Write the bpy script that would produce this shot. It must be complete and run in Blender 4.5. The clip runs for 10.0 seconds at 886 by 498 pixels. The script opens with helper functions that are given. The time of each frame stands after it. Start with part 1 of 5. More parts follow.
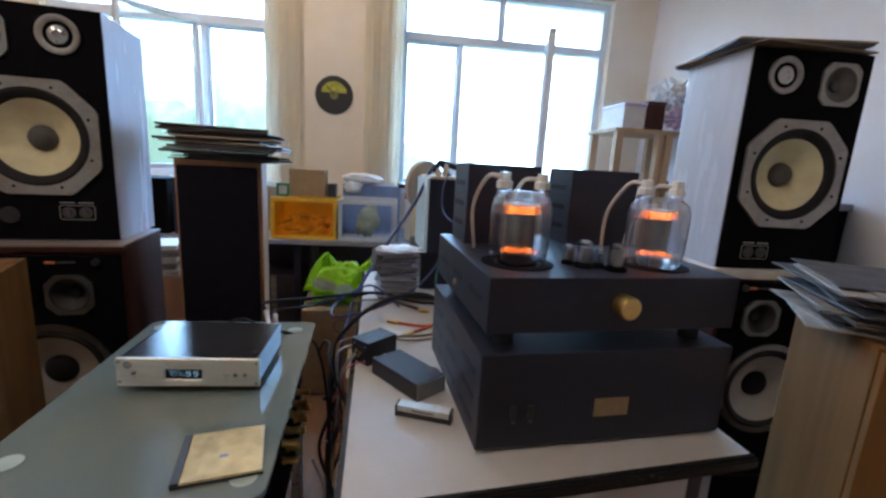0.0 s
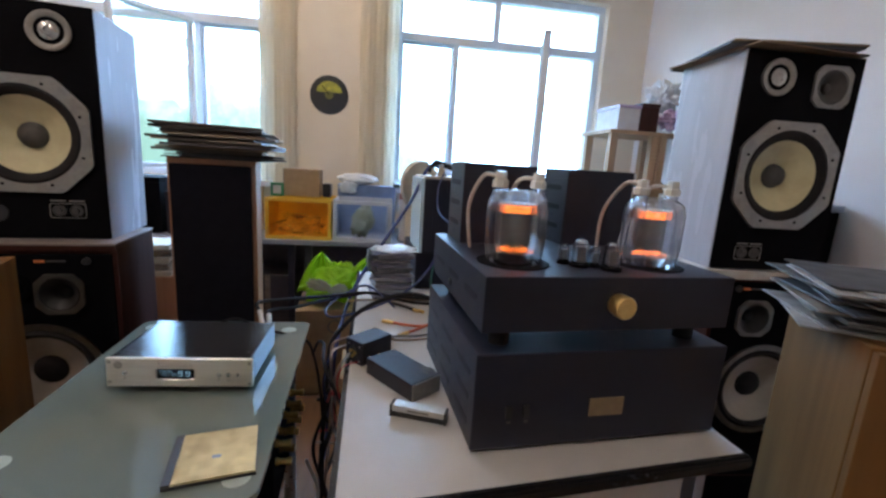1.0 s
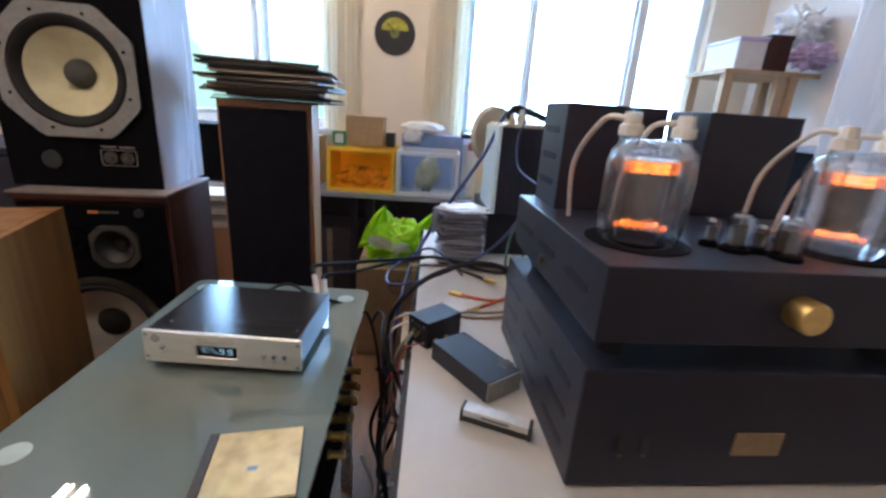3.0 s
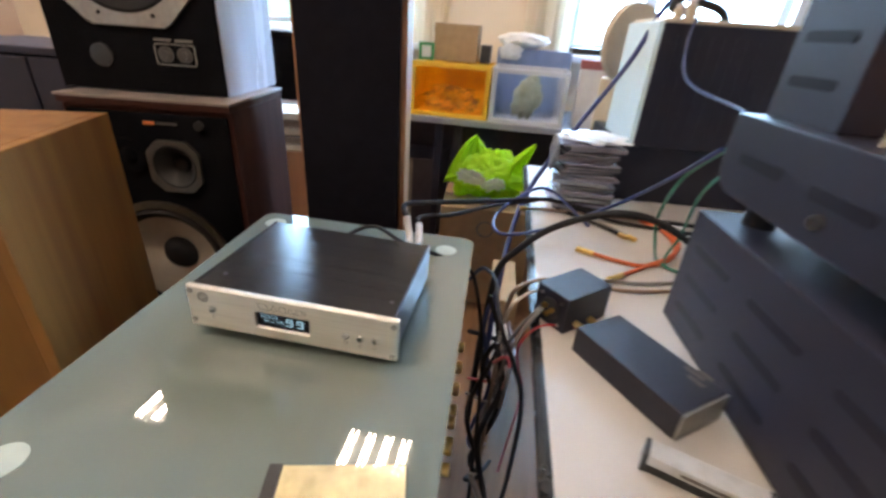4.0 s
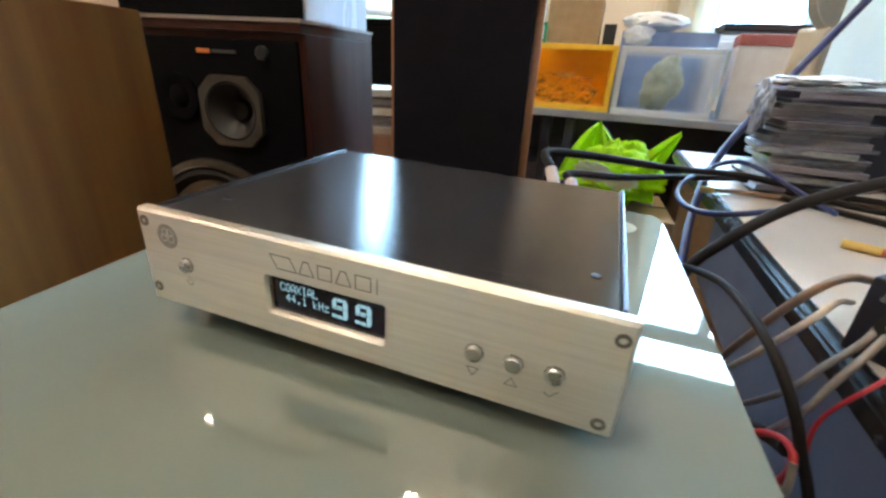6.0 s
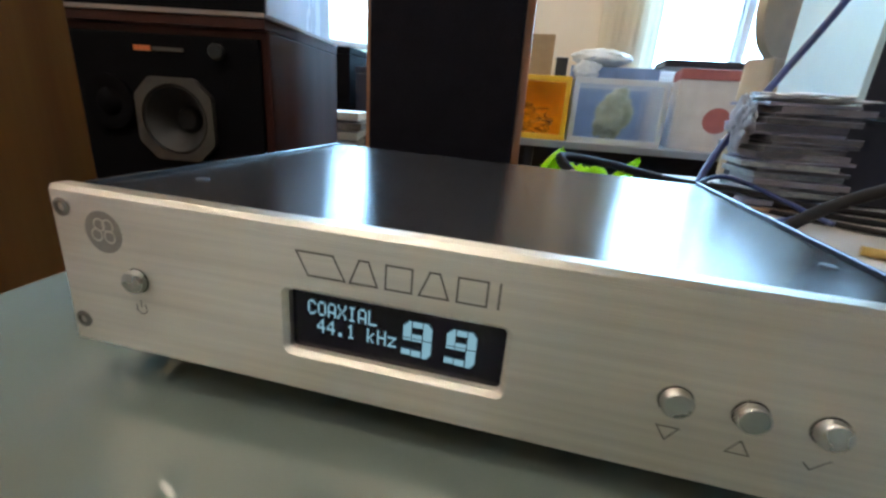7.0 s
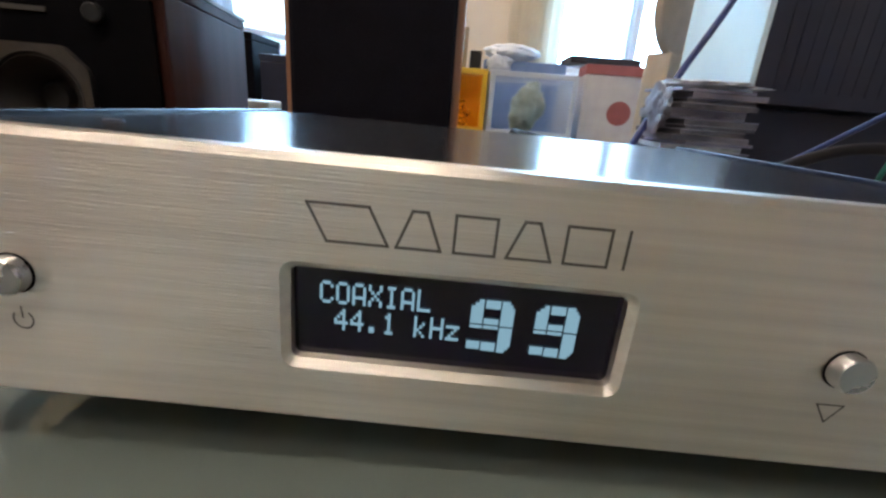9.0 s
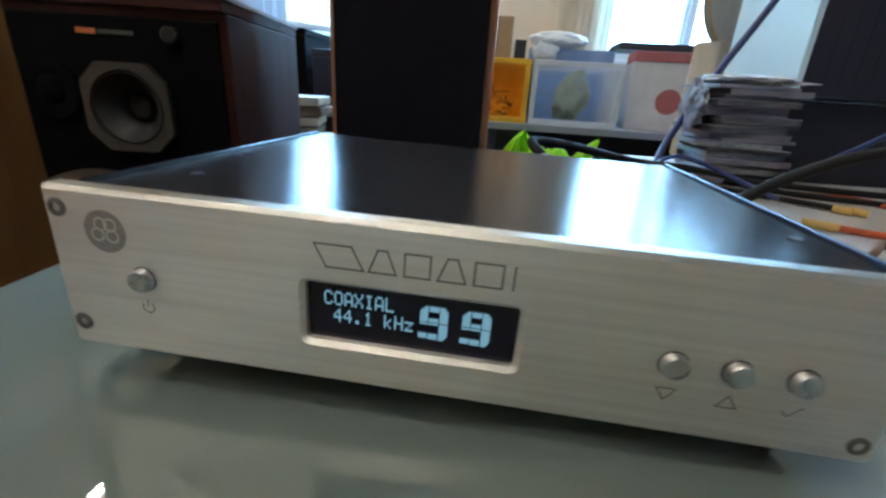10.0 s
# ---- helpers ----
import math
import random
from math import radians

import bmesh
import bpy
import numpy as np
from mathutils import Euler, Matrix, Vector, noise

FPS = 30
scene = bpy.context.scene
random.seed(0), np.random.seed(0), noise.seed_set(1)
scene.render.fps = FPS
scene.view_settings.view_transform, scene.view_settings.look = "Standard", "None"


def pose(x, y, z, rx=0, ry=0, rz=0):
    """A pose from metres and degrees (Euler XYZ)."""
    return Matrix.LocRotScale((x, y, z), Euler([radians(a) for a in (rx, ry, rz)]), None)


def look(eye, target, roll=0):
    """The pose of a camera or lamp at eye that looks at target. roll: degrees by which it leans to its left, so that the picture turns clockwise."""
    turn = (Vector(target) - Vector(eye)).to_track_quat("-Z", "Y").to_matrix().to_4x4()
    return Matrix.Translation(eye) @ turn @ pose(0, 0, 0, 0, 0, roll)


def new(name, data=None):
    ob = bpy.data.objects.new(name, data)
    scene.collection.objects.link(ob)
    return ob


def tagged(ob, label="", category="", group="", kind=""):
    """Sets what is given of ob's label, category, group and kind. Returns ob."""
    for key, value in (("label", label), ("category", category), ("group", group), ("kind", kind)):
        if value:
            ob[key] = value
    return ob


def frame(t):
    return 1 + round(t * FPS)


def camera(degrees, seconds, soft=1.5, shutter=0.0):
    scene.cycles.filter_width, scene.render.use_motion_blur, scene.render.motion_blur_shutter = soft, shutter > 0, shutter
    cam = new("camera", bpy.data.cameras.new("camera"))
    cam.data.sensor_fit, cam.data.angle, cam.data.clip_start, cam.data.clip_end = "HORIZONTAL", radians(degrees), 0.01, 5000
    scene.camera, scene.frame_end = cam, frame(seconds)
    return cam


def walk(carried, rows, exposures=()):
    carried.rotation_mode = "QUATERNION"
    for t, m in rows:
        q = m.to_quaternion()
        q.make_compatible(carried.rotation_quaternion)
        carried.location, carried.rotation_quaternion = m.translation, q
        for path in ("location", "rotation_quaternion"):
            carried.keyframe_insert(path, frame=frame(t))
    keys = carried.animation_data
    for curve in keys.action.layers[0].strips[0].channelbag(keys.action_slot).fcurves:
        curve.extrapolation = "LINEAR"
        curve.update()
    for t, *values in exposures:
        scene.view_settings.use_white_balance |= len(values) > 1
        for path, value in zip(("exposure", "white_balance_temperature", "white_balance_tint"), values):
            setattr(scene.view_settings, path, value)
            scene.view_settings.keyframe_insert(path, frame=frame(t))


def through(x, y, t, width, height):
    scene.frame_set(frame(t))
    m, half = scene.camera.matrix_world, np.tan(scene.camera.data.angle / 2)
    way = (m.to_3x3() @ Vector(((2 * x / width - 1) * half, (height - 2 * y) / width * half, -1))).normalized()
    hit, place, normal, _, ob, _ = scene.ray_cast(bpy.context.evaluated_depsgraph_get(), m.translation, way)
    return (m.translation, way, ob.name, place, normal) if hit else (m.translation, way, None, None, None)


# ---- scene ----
cam = camera(91.7, 10.0, soft=2.6, shutter=0.4)
PATH = [
    (0, (0.54, -0.892, 1.273), (0.809, 1.051, 0.885), 3.3),
    (0.5, (0.535, -0.89, 1.27), (0.822, 1.052, 0.888), 3.4),
    (1, (0.539, -0.889, 1.268), (0.832, 1.052, 0.887), 3.6),
    (1.5, (0.532, -0.871, 1.272), (0.816, 1.072, 0.889), 3.9),
    (2, (0.524, -0.833, 1.263), (0.756, 1.115, 0.878), 3.8),
    (3.3, (0.506, -0.607, 1.234), (0.452, 1.267, 0.535), 3.9),
    (3.5, (0.479, -0.554, 1.213), (0.369, 1.297, 0.463), 3.9),
    (4, (0.387, -0.407, 1.156), (0.137, 1.36, 0.252), 4.3),
    (4.5, (0.314, -0.287, 1.081), (-0.127, 1.35, 0.019), 3.3),
    (5, (0.3, -0.226, 1.01), (-0.308, 1.356, -0.051), 1.9),
    (5.5, (0.292, -0.193, 0.975), (-0.36, 1.438, 0.018), 1.8),
    (6.8, (0.181, -0.123, 0.884), (-0.257, 1.719, 0.24), 4.0),
    (7, (0.17, -0.114, 0.882), (-0.228, 1.738, 0.242), 4.0),
    (7.5, (0.146, -0.096, 0.865), (-0.08, 1.781, 0.214), 4.6),
    (8, (0.132, -0.087, 0.849), (0.037, 1.795, 0.179), 4.2),
    (8.5, (0.128, -0.084, 0.849), (0.118, 1.799, 0.176), 4.3),
    (9, (0.127, -0.083, 0.855), (0.111, 1.817, 0.234), 4.4),
    (9.5, (0.126, -0.094, 0.862), (0.084, 1.788, 0.188), 4.7),
    (10, (0.155, -0.123, 0.884), (-0.067, 1.738, 0.187), 3.6),
]
walk(cam, [(t, look(eye, target, roll)) for t, eye, target, roll in PATH],
     exposures=[(0, 1.14, 6200, 26), (2.2, 1.4, 6200, 26), (3.5, 1.88, 6500, 28), (4.5, 2.38, 7150, 24), (5.5, 2.42, 7150, 20), (7, 1.84, 6300, 17), (8, 1.54, 6400, 18), (8.5, 1.74, 6450, 22), (9, 1.82, 6400, 24), (10, 1.58, 5850, 14)])

# ---- world and light ----
world = bpy.data.worlds.new("sky")
scene.world = world
world.use_nodes = True
wn = world.node_tree
sky = wn.nodes.new("ShaderNodeTexSky")
sky.sky_type = "NISHITA"
sky.sun_disc = False
sky.sun_elevation = radians(50)
sky.sun_rotation = radians(200)
wn.links.new(sky.outputs[0], wn.nodes["Background"].inputs[0])
wn.nodes["Background"].inputs[1].default_value = 0.15
sun = new("sun", bpy.data.lights.new("sun", "SUN"))
sun.data.energy = 2.5
sun.data.angle = radians(0.5)
sun.data.color = (1.0, 0.95, 0.88)
sun.matrix_world = look((0, -20, 24), (0, 0, 0))

G = 0.75  # height of the glass table top above the floor


# ---- material helpers ----
def material(name, color, rough=0.5, metal=0.0, color2=None, scale=20.0, bump=0.0, stretch=(1, 1, 1), detail=4.0,
             rvar=0.1, spots=0.0, coat=0.0, bscale=None, spec=0.5, through=0.0):
    """Procedural surface: two colours mixed by noise at two scales, uneven gloss and fine relief."""
    m = bpy.data.materials.new(name)
    m.use_nodes = True
    t = m.node_tree
    b = t.nodes["Principled BSDF"]
    b.inputs["Metallic"].default_value = metal
    b.inputs["Coat Weight"].default_value = coat
    b.inputs["Specular IOR Level"].default_value = spec
    co = t.nodes.new("ShaderNodeTexCoord")
    mp = t.nodes.new("ShaderNodeMapping")
    mp.inputs["Scale"].default_value = stretch
    t.links.new(co.outputs["Object"], mp.inputs[0])
    n1 = t.nodes.new("ShaderNodeTexNoise")
    n1.inputs["Scale"].default_value = scale
    n1.inputs["Detail"].default_value = detail
    n2 = t.nodes.new("ShaderNodeTexNoise")
    n2.inputs["Scale"].default_value = scale * 0.13
    n2.inputs["Detail"].default_value = 3
    for n in (n1, n2):
        t.links.new(mp.outputs[0], n.inputs["Vector"])
    mixf = t.nodes.new("ShaderNodeMix")
    mixf.inputs[0].default_value = 0.45
    t.links.new(n1.outputs["Fac"], mixf.inputs[2])
    t.links.new(n2.outputs["Fac"], mixf.inputs[3])
    ramp = t.nodes.new("ShaderNodeValToRGB")
    c2 = color2 or tuple(v * 0.8 for v in color)
    ramp.color_ramp.elements[0].position, ramp.color_ramp.elements[1].position = 0.36, 0.64
    ramp.color_ramp.elements[0].color, ramp.color_ramp.elements[1].color = (*color, 1), (*c2, 1)
    t.links.new(mixf.outputs[0], ramp.inputs[0])
    t.links.new(ramp.outputs[0], b.inputs["Base Color"])
    mr = t.nodes.new("ShaderNodeMapRange")
    mr.inputs["To Min"].default_value = max(0.002, rough - rvar)
    mr.inputs["To Max"].default_value = min(1.0, rough + rvar)
    t.links.new(mixf.outputs[0], mr.inputs[0])
    t.links.new(mr.outputs[0], b.inputs["Roughness"])
    if bump:
        n3 = t.nodes.new("ShaderNodeTexNoise")
        n3.inputs["Scale"].default_value = bscale or scale * 4
        n3.inputs["Detail"].default_value = 3
        t.links.new(mp.outputs[0], n3.inputs["Vector"])
        bp = t.nodes.new("ShaderNodeBump")
        bp.inputs["Strength"].default_value = bump
        bp.inputs["Distance"].default_value = 0.002
        t.links.new(n3.outputs["Fac"], bp.inputs["Height"])
        t.links.new(bp.outputs[0], b.inputs["Normal"])
    if through:
        tl = t.nodes.new("ShaderNodeBsdfTranslucent")
        mx = t.nodes.new("ShaderNodeMixShader")
        mx.inputs[0].default_value = through
        t.links.new(ramp.outputs[0], tl.inputs[0])
        t.links.new(b.outputs[0], mx.inputs[1])
        t.links.new(tl.outputs[0], mx.inputs[2])
        t.links.new(mx.outputs[0], t.nodes["Material Output"].inputs[0])
    return m


def brush(m, amount):
    """Makes a metal's gloss spread across the brushing, which runs along x."""
    t = m.node_tree
    tan = t.nodes.new("ShaderNodeTangent")
    tan.direction_type = "RADIAL"
    tan.axis = "X"
    b = t.nodes["Principled BSDF"]
    b.inputs["Anisotropic"].default_value = amount
    t.links.new(tan.outputs[0], b.inputs["Tangent"])


def glow(name, color, strength, base=0.5):
    m = bpy.data.materials.new(name)
    m.use_nodes = True
    b = m.node_tree.nodes["Principled BSDF"]
    b.inputs["Base Color"].default_value = (*[min(1, c * base) for c in color], 1)
    b.inputs["Emission Color"].default_value = (*color, 1)
    b.inputs["Emission Strength"].default_value = strength
    return m


def glass(name, color=(1, 1, 1), rough=0.0, ior=1.45, clear=0.0):
    m = bpy.data.materials.new(name)
    m.use_nodes = True
    t = m.node_tree
    b = t.nodes["Principled BSDF"]
    b.inputs["Base Color"].default_value = (*color, 1)
    b.inputs["Roughness"].default_value = rough
    b.inputs["Transmission Weight"].default_value = 1.0
    b.inputs["IOR"].default_value = ior
    if clear:
        out = t.nodes["Material Output"]
        tr = t.nodes.new("ShaderNodeBsdfTransparent")
        tr.inputs[0].default_value = (*color, 1)
        mx = t.nodes.new("ShaderNodeMixShader")
        mx.inputs[0].default_value = clear
        t.links.new(b.outputs[0], mx.inputs[1])
        t.links.new(tr.outputs[0], mx.inputs[2])
        t.links.new(mx.outputs[0], out.inputs[0])
    return m


# ---- mesh helpers ----
def part(name, bm, mat, parent=None, label="", m=None, smooth=False, bevel=0.0, seg=2):
    """Links a bmesh as one mesh object, under a thing or a part when parent is given."""
    if bevel:
        edges = [e for e in bm.edges if len(e.link_faces) == 2 and e.calc_face_angle(0) > 0.6]
        bmesh.ops.bevel(bm, geom=edges, offset=bevel, segments=seg, profile=0.6, affect="EDGES", clamp_overlap=True)
    bmesh.ops.recalc_face_normals(bm, faces=bm.faces)
    me = bpy.data.meshes.new(name)
    bm.to_mesh(me)
    bm.free()
    for p in me.polygons:
        p.use_smooth = smooth
    if smooth:
        me.set_sharp_from_angle(angle=radians(40))
    me.materials.append(mat)
    ob = new(name, me)
    if parent is not None:
        ob.parent = parent
    if m is not None:
        ob.matrix_basis = m
    if label:
        ob["label"] = label
    return ob


def thing(name, m, label, category, group="", kind=""):
    ob = new(name)
    ob.empty_display_size = 0.05
    ob.matrix_basis = m
    return tagged(ob, label, category, group, kind)


def box(*spans):
    """A bmesh of boxes, each (x0, x1, y0, y1, z0, z1)."""
    bm = bmesh.new()
    for x0, x1, y0, y1, z0, z1 in spans:
        bmesh.ops.create_cube(bm, size=1, matrix=Matrix.LocRotScale(
            ((x0 + x1) / 2, (y0 + y1) / 2, (z0 + z1) / 2), None, (abs(x1 - x0), abs(y1 - y0), abs(z1 - z0))))
    return bm


def lathe(profile, n=32, m=None, phase=0.0, square=0.0):
    """Turns (radius, height) pairs round the z axis, open at radius 0 ends."""
    bm = bmesh.new()
    rings = []
    for r, z in profile:
        if r < 1e-6:
            rings.append([bm.verts.new((0, 0, z))])
        else:
            ring = []
            for k in range(n):
                a = 2 * math.pi * (k + phase) / n
                ring.append(bm.verts.new((r * math.cos(a), r * math.sin(a), z)))
            rings.append(ring)
    for a, b in zip(rings, rings[1:]):
        for k in range(n):
            q = [a[k % len(a)], a[(k + 1) % len(a)], b[(k + 1) % len(b)], b[k % len(b)]]
            q = list(dict.fromkeys(q))
            if len(q) > 2:
                bm.faces.new(q)
    if m is not None:
        bmesh.ops.transform(bm, matrix=m, verts=bm.verts)
    return bm


def tube(points, r, n=8, steps=8, bm=None):
    """A round cable along a smooth curve through the points."""
    bm = bm or bmesh.new()
    pts = [Vector(p) for p in points]
    if len(pts) > 2:
        ext = [2 * pts[0] - pts[1]] + pts + [2 * pts[-1] - pts[-2]]
        line = []
        for i in range(1, len(ext) - 2):
            p0, p1, p2, p3 = ext[i - 1:i + 3]
            for k in range(steps):
                t = k / steps
                line.append(0.5 * (2 * p1 + (p2 - p0) * t + (2 * p0 - 5 * p1 + 4 * p2 - p3) * t * t
                                   + (3 * p1 - p0 - 3 * p2 + p3) * t ** 3))
        line.append(pts[-1])
    else:
        line = pts
    rings = []
    side = None
    for i, p in enumerate(line):
        d = (line[min(i + 1, len(line) - 1)] - line[max(i - 1, 0)]).normalized()
        if side is None:
            side = d.orthogonal().normalized()
        side = (side - d * side.dot(d)).normalized()
        up = d.cross(side)
        rings.append([bm.verts.new(p + r * (math.cos(2 * math.pi * k / n) * side + math.sin(2 * math.pi * k / n) * up))
                      for k in range(n)])
    for a, b in zip(rings, rings[1:]):
        for k in range(n):
            bm.faces.new((a[k], a[(k + 1) % n], b[(k + 1) % n], b[k]))
    bm.faces.new(rings[0][::-1])
    bm.faces.new(rings[-1])
    return bm


def prism(outline, z0, z1, holes=()):
    """An upright plate with the given outline; one convex outline, no holes."""
    bm = bmesh.new()
    low = [bm.verts.new((x, y, z0)) for x, y in outline]
    high = [bm.verts.new((x, y, z1)) for x, y in outline]
    n = len(outline)
    for k in range(n):
        bm.faces.new((low[k], low[(k + 1) % n], high[(k + 1) % n], high[k]))
    bm.faces.new(high)
    bm.faces.new(low[::-1])
    return bm


def rounded(corners, r, n=6):
    """Corner points of a polygon (counter-clockwise) with the corners rounded."""
    out = []
    for i, p in enumerate(corners):
        p = Vector(p)
        a = (Vector(corners[i - 1]) - p).normalized()
        b = (Vector(corners[(i + 1) % len(corners)]) - p).normalized()
        for k in range(n + 1):
            t = k / n
            out.append(tuple(p + r * (a * (1 - t) ** 2 + b * t ** 2)))
    return out


def ring_plate(outer, inner, z0, z1):
    """A plate between two outlines that have the same number of points."""
    bm = bmesh.new()
    n = len(outer)
    o0 = [bm.verts.new((x, y, z0)) for x, y in outer]
    o1 = [bm.verts.new((x, y, z1)) for x, y in outer]
    i0 = [bm.verts.new((x, y, z0)) for x, y in inner]
    i1 = [bm.verts.new((x, y, z1)) for x, y in inner]
    for k in range(n):
        j = (k + 1) % n
        bm.faces.new((o0[k], o0[j], o1[j], o1[k]))
        bm.faces.new((i0[j], i0[k], i1[k], i1[j]))
        bm.faces.new((o1[k], o1[j], i1[j], i1[k]))
        bm.faces.new((o0[j], o0[k], i0[k], i0[j]))
    return bm



FRONT = Matrix.Rotation(radians(90), 4, "X")  # turns the xy plane to face -y


def moved(bm, m):
    bmesh.ops.transform(bm, matrix=m, verts=bm.verts)
    return bm


def drilled(ob, holes, depth=0.06):
    """Sinks round holes (x, z, radius) into the front of an upright plate or box."""
    cut = bmesh.new()
    for x, z, r in holes:
        bmesh.ops.create_cone(cut, cap_ends=True, segments=48, radius1=r, radius2=r, depth=2 * depth,
                              matrix=Matrix.Translation((x, 0, z)) @ FRONT)
    me = bpy.data.meshes.new("cut")
    cut.to_mesh(me)
    cut.free()
    c = new("cut", me)
    c.matrix_world = ob.matrix_world.copy()
    keep, ob.parent = ob.parent, None
    basis = ob.matrix_basis.copy()
    ob.matrix_basis = c.matrix_basis = Matrix.Identity(4)
    mod = ob.modifiers.new("holes", "BOOLEAN")
    mod.operation, mod.object, mod.solver = "DIFFERENCE", c, "EXACT"
    bpy.context.view_layer.update()
    made = bpy.data.meshes.new_from_object(ob.evaluated_get(bpy.context.evaluated_depsgraph_get()))
    ob.modifiers.clear()
    made.name = ob.data.name
    ob.data = made
    ob.parent, ob.matrix_basis = keep, basis
    bpy.data.objects.remove(c)
    bpy.data.meshes.remove(me)
    return ob


def joined(*parts_):
    """Several bmeshes in one."""
    out = bmesh.new()
    for b in parts_:
        me = bpy.data.meshes.new("part")
        b.to_mesh(me)
        b.free()
        out.from_mesh(me)
        bpy.data.meshes.remove(me)
    return out

# ---- materials ----
wall_paint = material("wall_paint", (0.86, 0.76, 0.63), 0.85, color2=(0.81, 0.71, 0.58), scale=6, bump=0.25, bscale=90)
wall_brown = material("wall_brown", (0.54, 0.42, 0.35), 0.8, color2=(0.47, 0.36, 0.3), scale=6, bump=0.25, bscale=90)
wall_grey = material("wall_grey", (0.82, 0.78, 0.78), 0.85, color2=(0.78, 0.74, 0.74), scale=6, bump=0.25, bscale=90)
ceiling_paint = material("ceiling_paint", (0.8, 0.79, 0.76), 0.9, scale=5, bump=0.2, bscale=80)
parquet = material("parquet", (0.24, 0.12, 0.055), 0.45, color2=(0.15, 0.07, 0.032), scale=30, stretch=(1, 0.12, 1), bump=0.15)
window_paint = material("window_paint", (0.78, 0.84, 0.9), 0.4, color2=(0.7, 0.77, 0.85), scale=12, bump=0.1)
curtain_cloth = material("curtain_cloth", (0.9, 0.85, 0.74), 0.9, color2=(0.88, 0.82, 0.7), scale=60, bump=0.2, through=0.7)
black_metal = material("black_metal", (0.016, 0.0165, 0.03), 0.42, 0.0, color2=(0.021, 0.021, 0.036), scale=40, bump=0.2, bscale=1400, spec=0.4)
# darker coats of the case black, for the shade inside the louvres
louvre_shade_faint = material("louvre_shade_faint", (0.0115, 0.0118, 0.021), 0.46, color2=(0.0095, 0.0095, 0.018), scale=40, spec=0.34)
louvre_shade = material("louvre_shade", (0.008, 0.008, 0.014), 0.5, color2=(0.006, 0.006, 0.011), scale=40, spec=0.22)
black_matt = material("black_matt", (0.003, 0.003, 0.004), 0.75, color2=(0.005, 0.005, 0.007), scale=40, bump=0.2, bscale=900, spec=0.06)
black_plastic = material("black_plastic", (0.02, 0.02, 0.022), 0.35, color2=(0.028, 0.028, 0.03), scale=60, bump=0.15, bscale=900)
black_rubber = material("black_rubber", (0.02, 0.018, 0.02), 0.7, scale=80, bump=0.1, spec=0.25)
# brownish dark that stands for the shade under the window bench
bench_shade = material("bench_shade", (0.05, 0.036, 0.045), 0.6, color2=(0.035, 0.025, 0.032), scale=20)
blue_rubber = material("blue_rubber", (0.03, 0.045, 0.16), 0.4, scale=80)
green_rubber = material("green_rubber", (0.02, 0.2, 0.14), 0.45, scale=80)
orange_rubber = material("orange_rubber", (0.65, 0.13, 0.04), 0.5, scale=80)
red_rubber = material("red_rubber", (0.5, 0.03, 0.04), 0.4, scale=80)
grey_rubber = material("grey_rubber", (0.25, 0.23, 0.22), 0.45, scale=80)
copper_lead = material("copper_lead", (0.3, 0.2, 0.14), 0.4, scale=80)
white_cloth = material("white_cloth", (0.72, 0.64, 0.56), 0.7, scale=120, bump=0.3)
ceramic = material("ceramic", (0.8, 0.78, 0.72), 0.3, color2=(0.72, 0.7, 0.64), scale=40)
brass = material("brass", (0.88, 0.63, 0.24), 0.32, 1.0, color2=(0.75, 0.5, 0.18), scale=60)
steel = material("steel", (0.6, 0.6, 0.6), 0.28, 1.0, scale=80)
nickel = material("nickel", (0.25, 0.235, 0.22), 0.38, 1.0, color2=(0.18, 0.17, 0.16), scale=90)
white_laminate = material("white_laminate", (0.58, 0.55, 0.525), 0.34, color2=(0.52, 0.495, 0.47), scale=9, rvar=0.12, bump=0.08, bscale=500)
edge_band = material("edge_band", (0.015, 0.016, 0.02), 0.25, scale=60)
# desk_side darkened for the shade between the two tables
desk_panel_shaded = material("desk_panel_shaded", (0.1, 0.1, 0.13), 0.5, scale=9)
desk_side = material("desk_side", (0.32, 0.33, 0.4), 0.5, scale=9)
oak = material("oak", (0.36, 0.175, 0.05), 0.5, spec=0.2, color2=(0.23, 0.1, 0.038), scale=26, stretch=(1.0, 1.0, 0.08), detail=8, bump=0.12)
oak_brown = material("oak_brown", (0.24, 0.115, 0.034), 0.5, spec=0.25, color2=(0.17, 0.08, 0.024), scale=26, stretch=(1.0, 1.0, 0.08), detail=8, bump=0.12)
oak_light = material("oak_light", (0.29, 0.14, 0.036), 0.5, spec=0.25, color2=(0.21, 0.1, 0.028), scale=26, stretch=(1.0, 1.0, 0.08), detail=8, bump=0.12)
walnut = material("walnut", (0.066, 0.021, 0.0155), 0.5, spec=0.18, color2=(0.04, 0.013, 0.01), scale=26, stretch=(1.0, 1.0, 0.1), detail=8, bump=0.1)
tower_wood = material("tower_wood", (0.42, 0.2, 0.1), 0.42, color2=(0.3, 0.13, 0.06), scale=26, stretch=(1.0, 1.0, 0.1), detail=8, bump=0.1)
tower_cloth = material("tower_cloth", (0.006, 0.0055, 0.01), 0.9, color2=(0.011, 0.01, 0.016), scale=300, bump=0.5, bscale=1500, spec=0.15)
# vinyl grey raised above its own tone, for window light on the sides
speaker_side_lit = material("speaker_side_lit", (0.52, 0.54, 0.61), 0.26, color2=(0.46, 0.48, 0.55), scale=30, stretch=(1, 1, 0.15), bump=0.15)
board_top_lit = material("board_top_lit", (0.3, 0.25, 0.23), 0.55, color2=(0.22, 0.18, 0.17), scale=25)
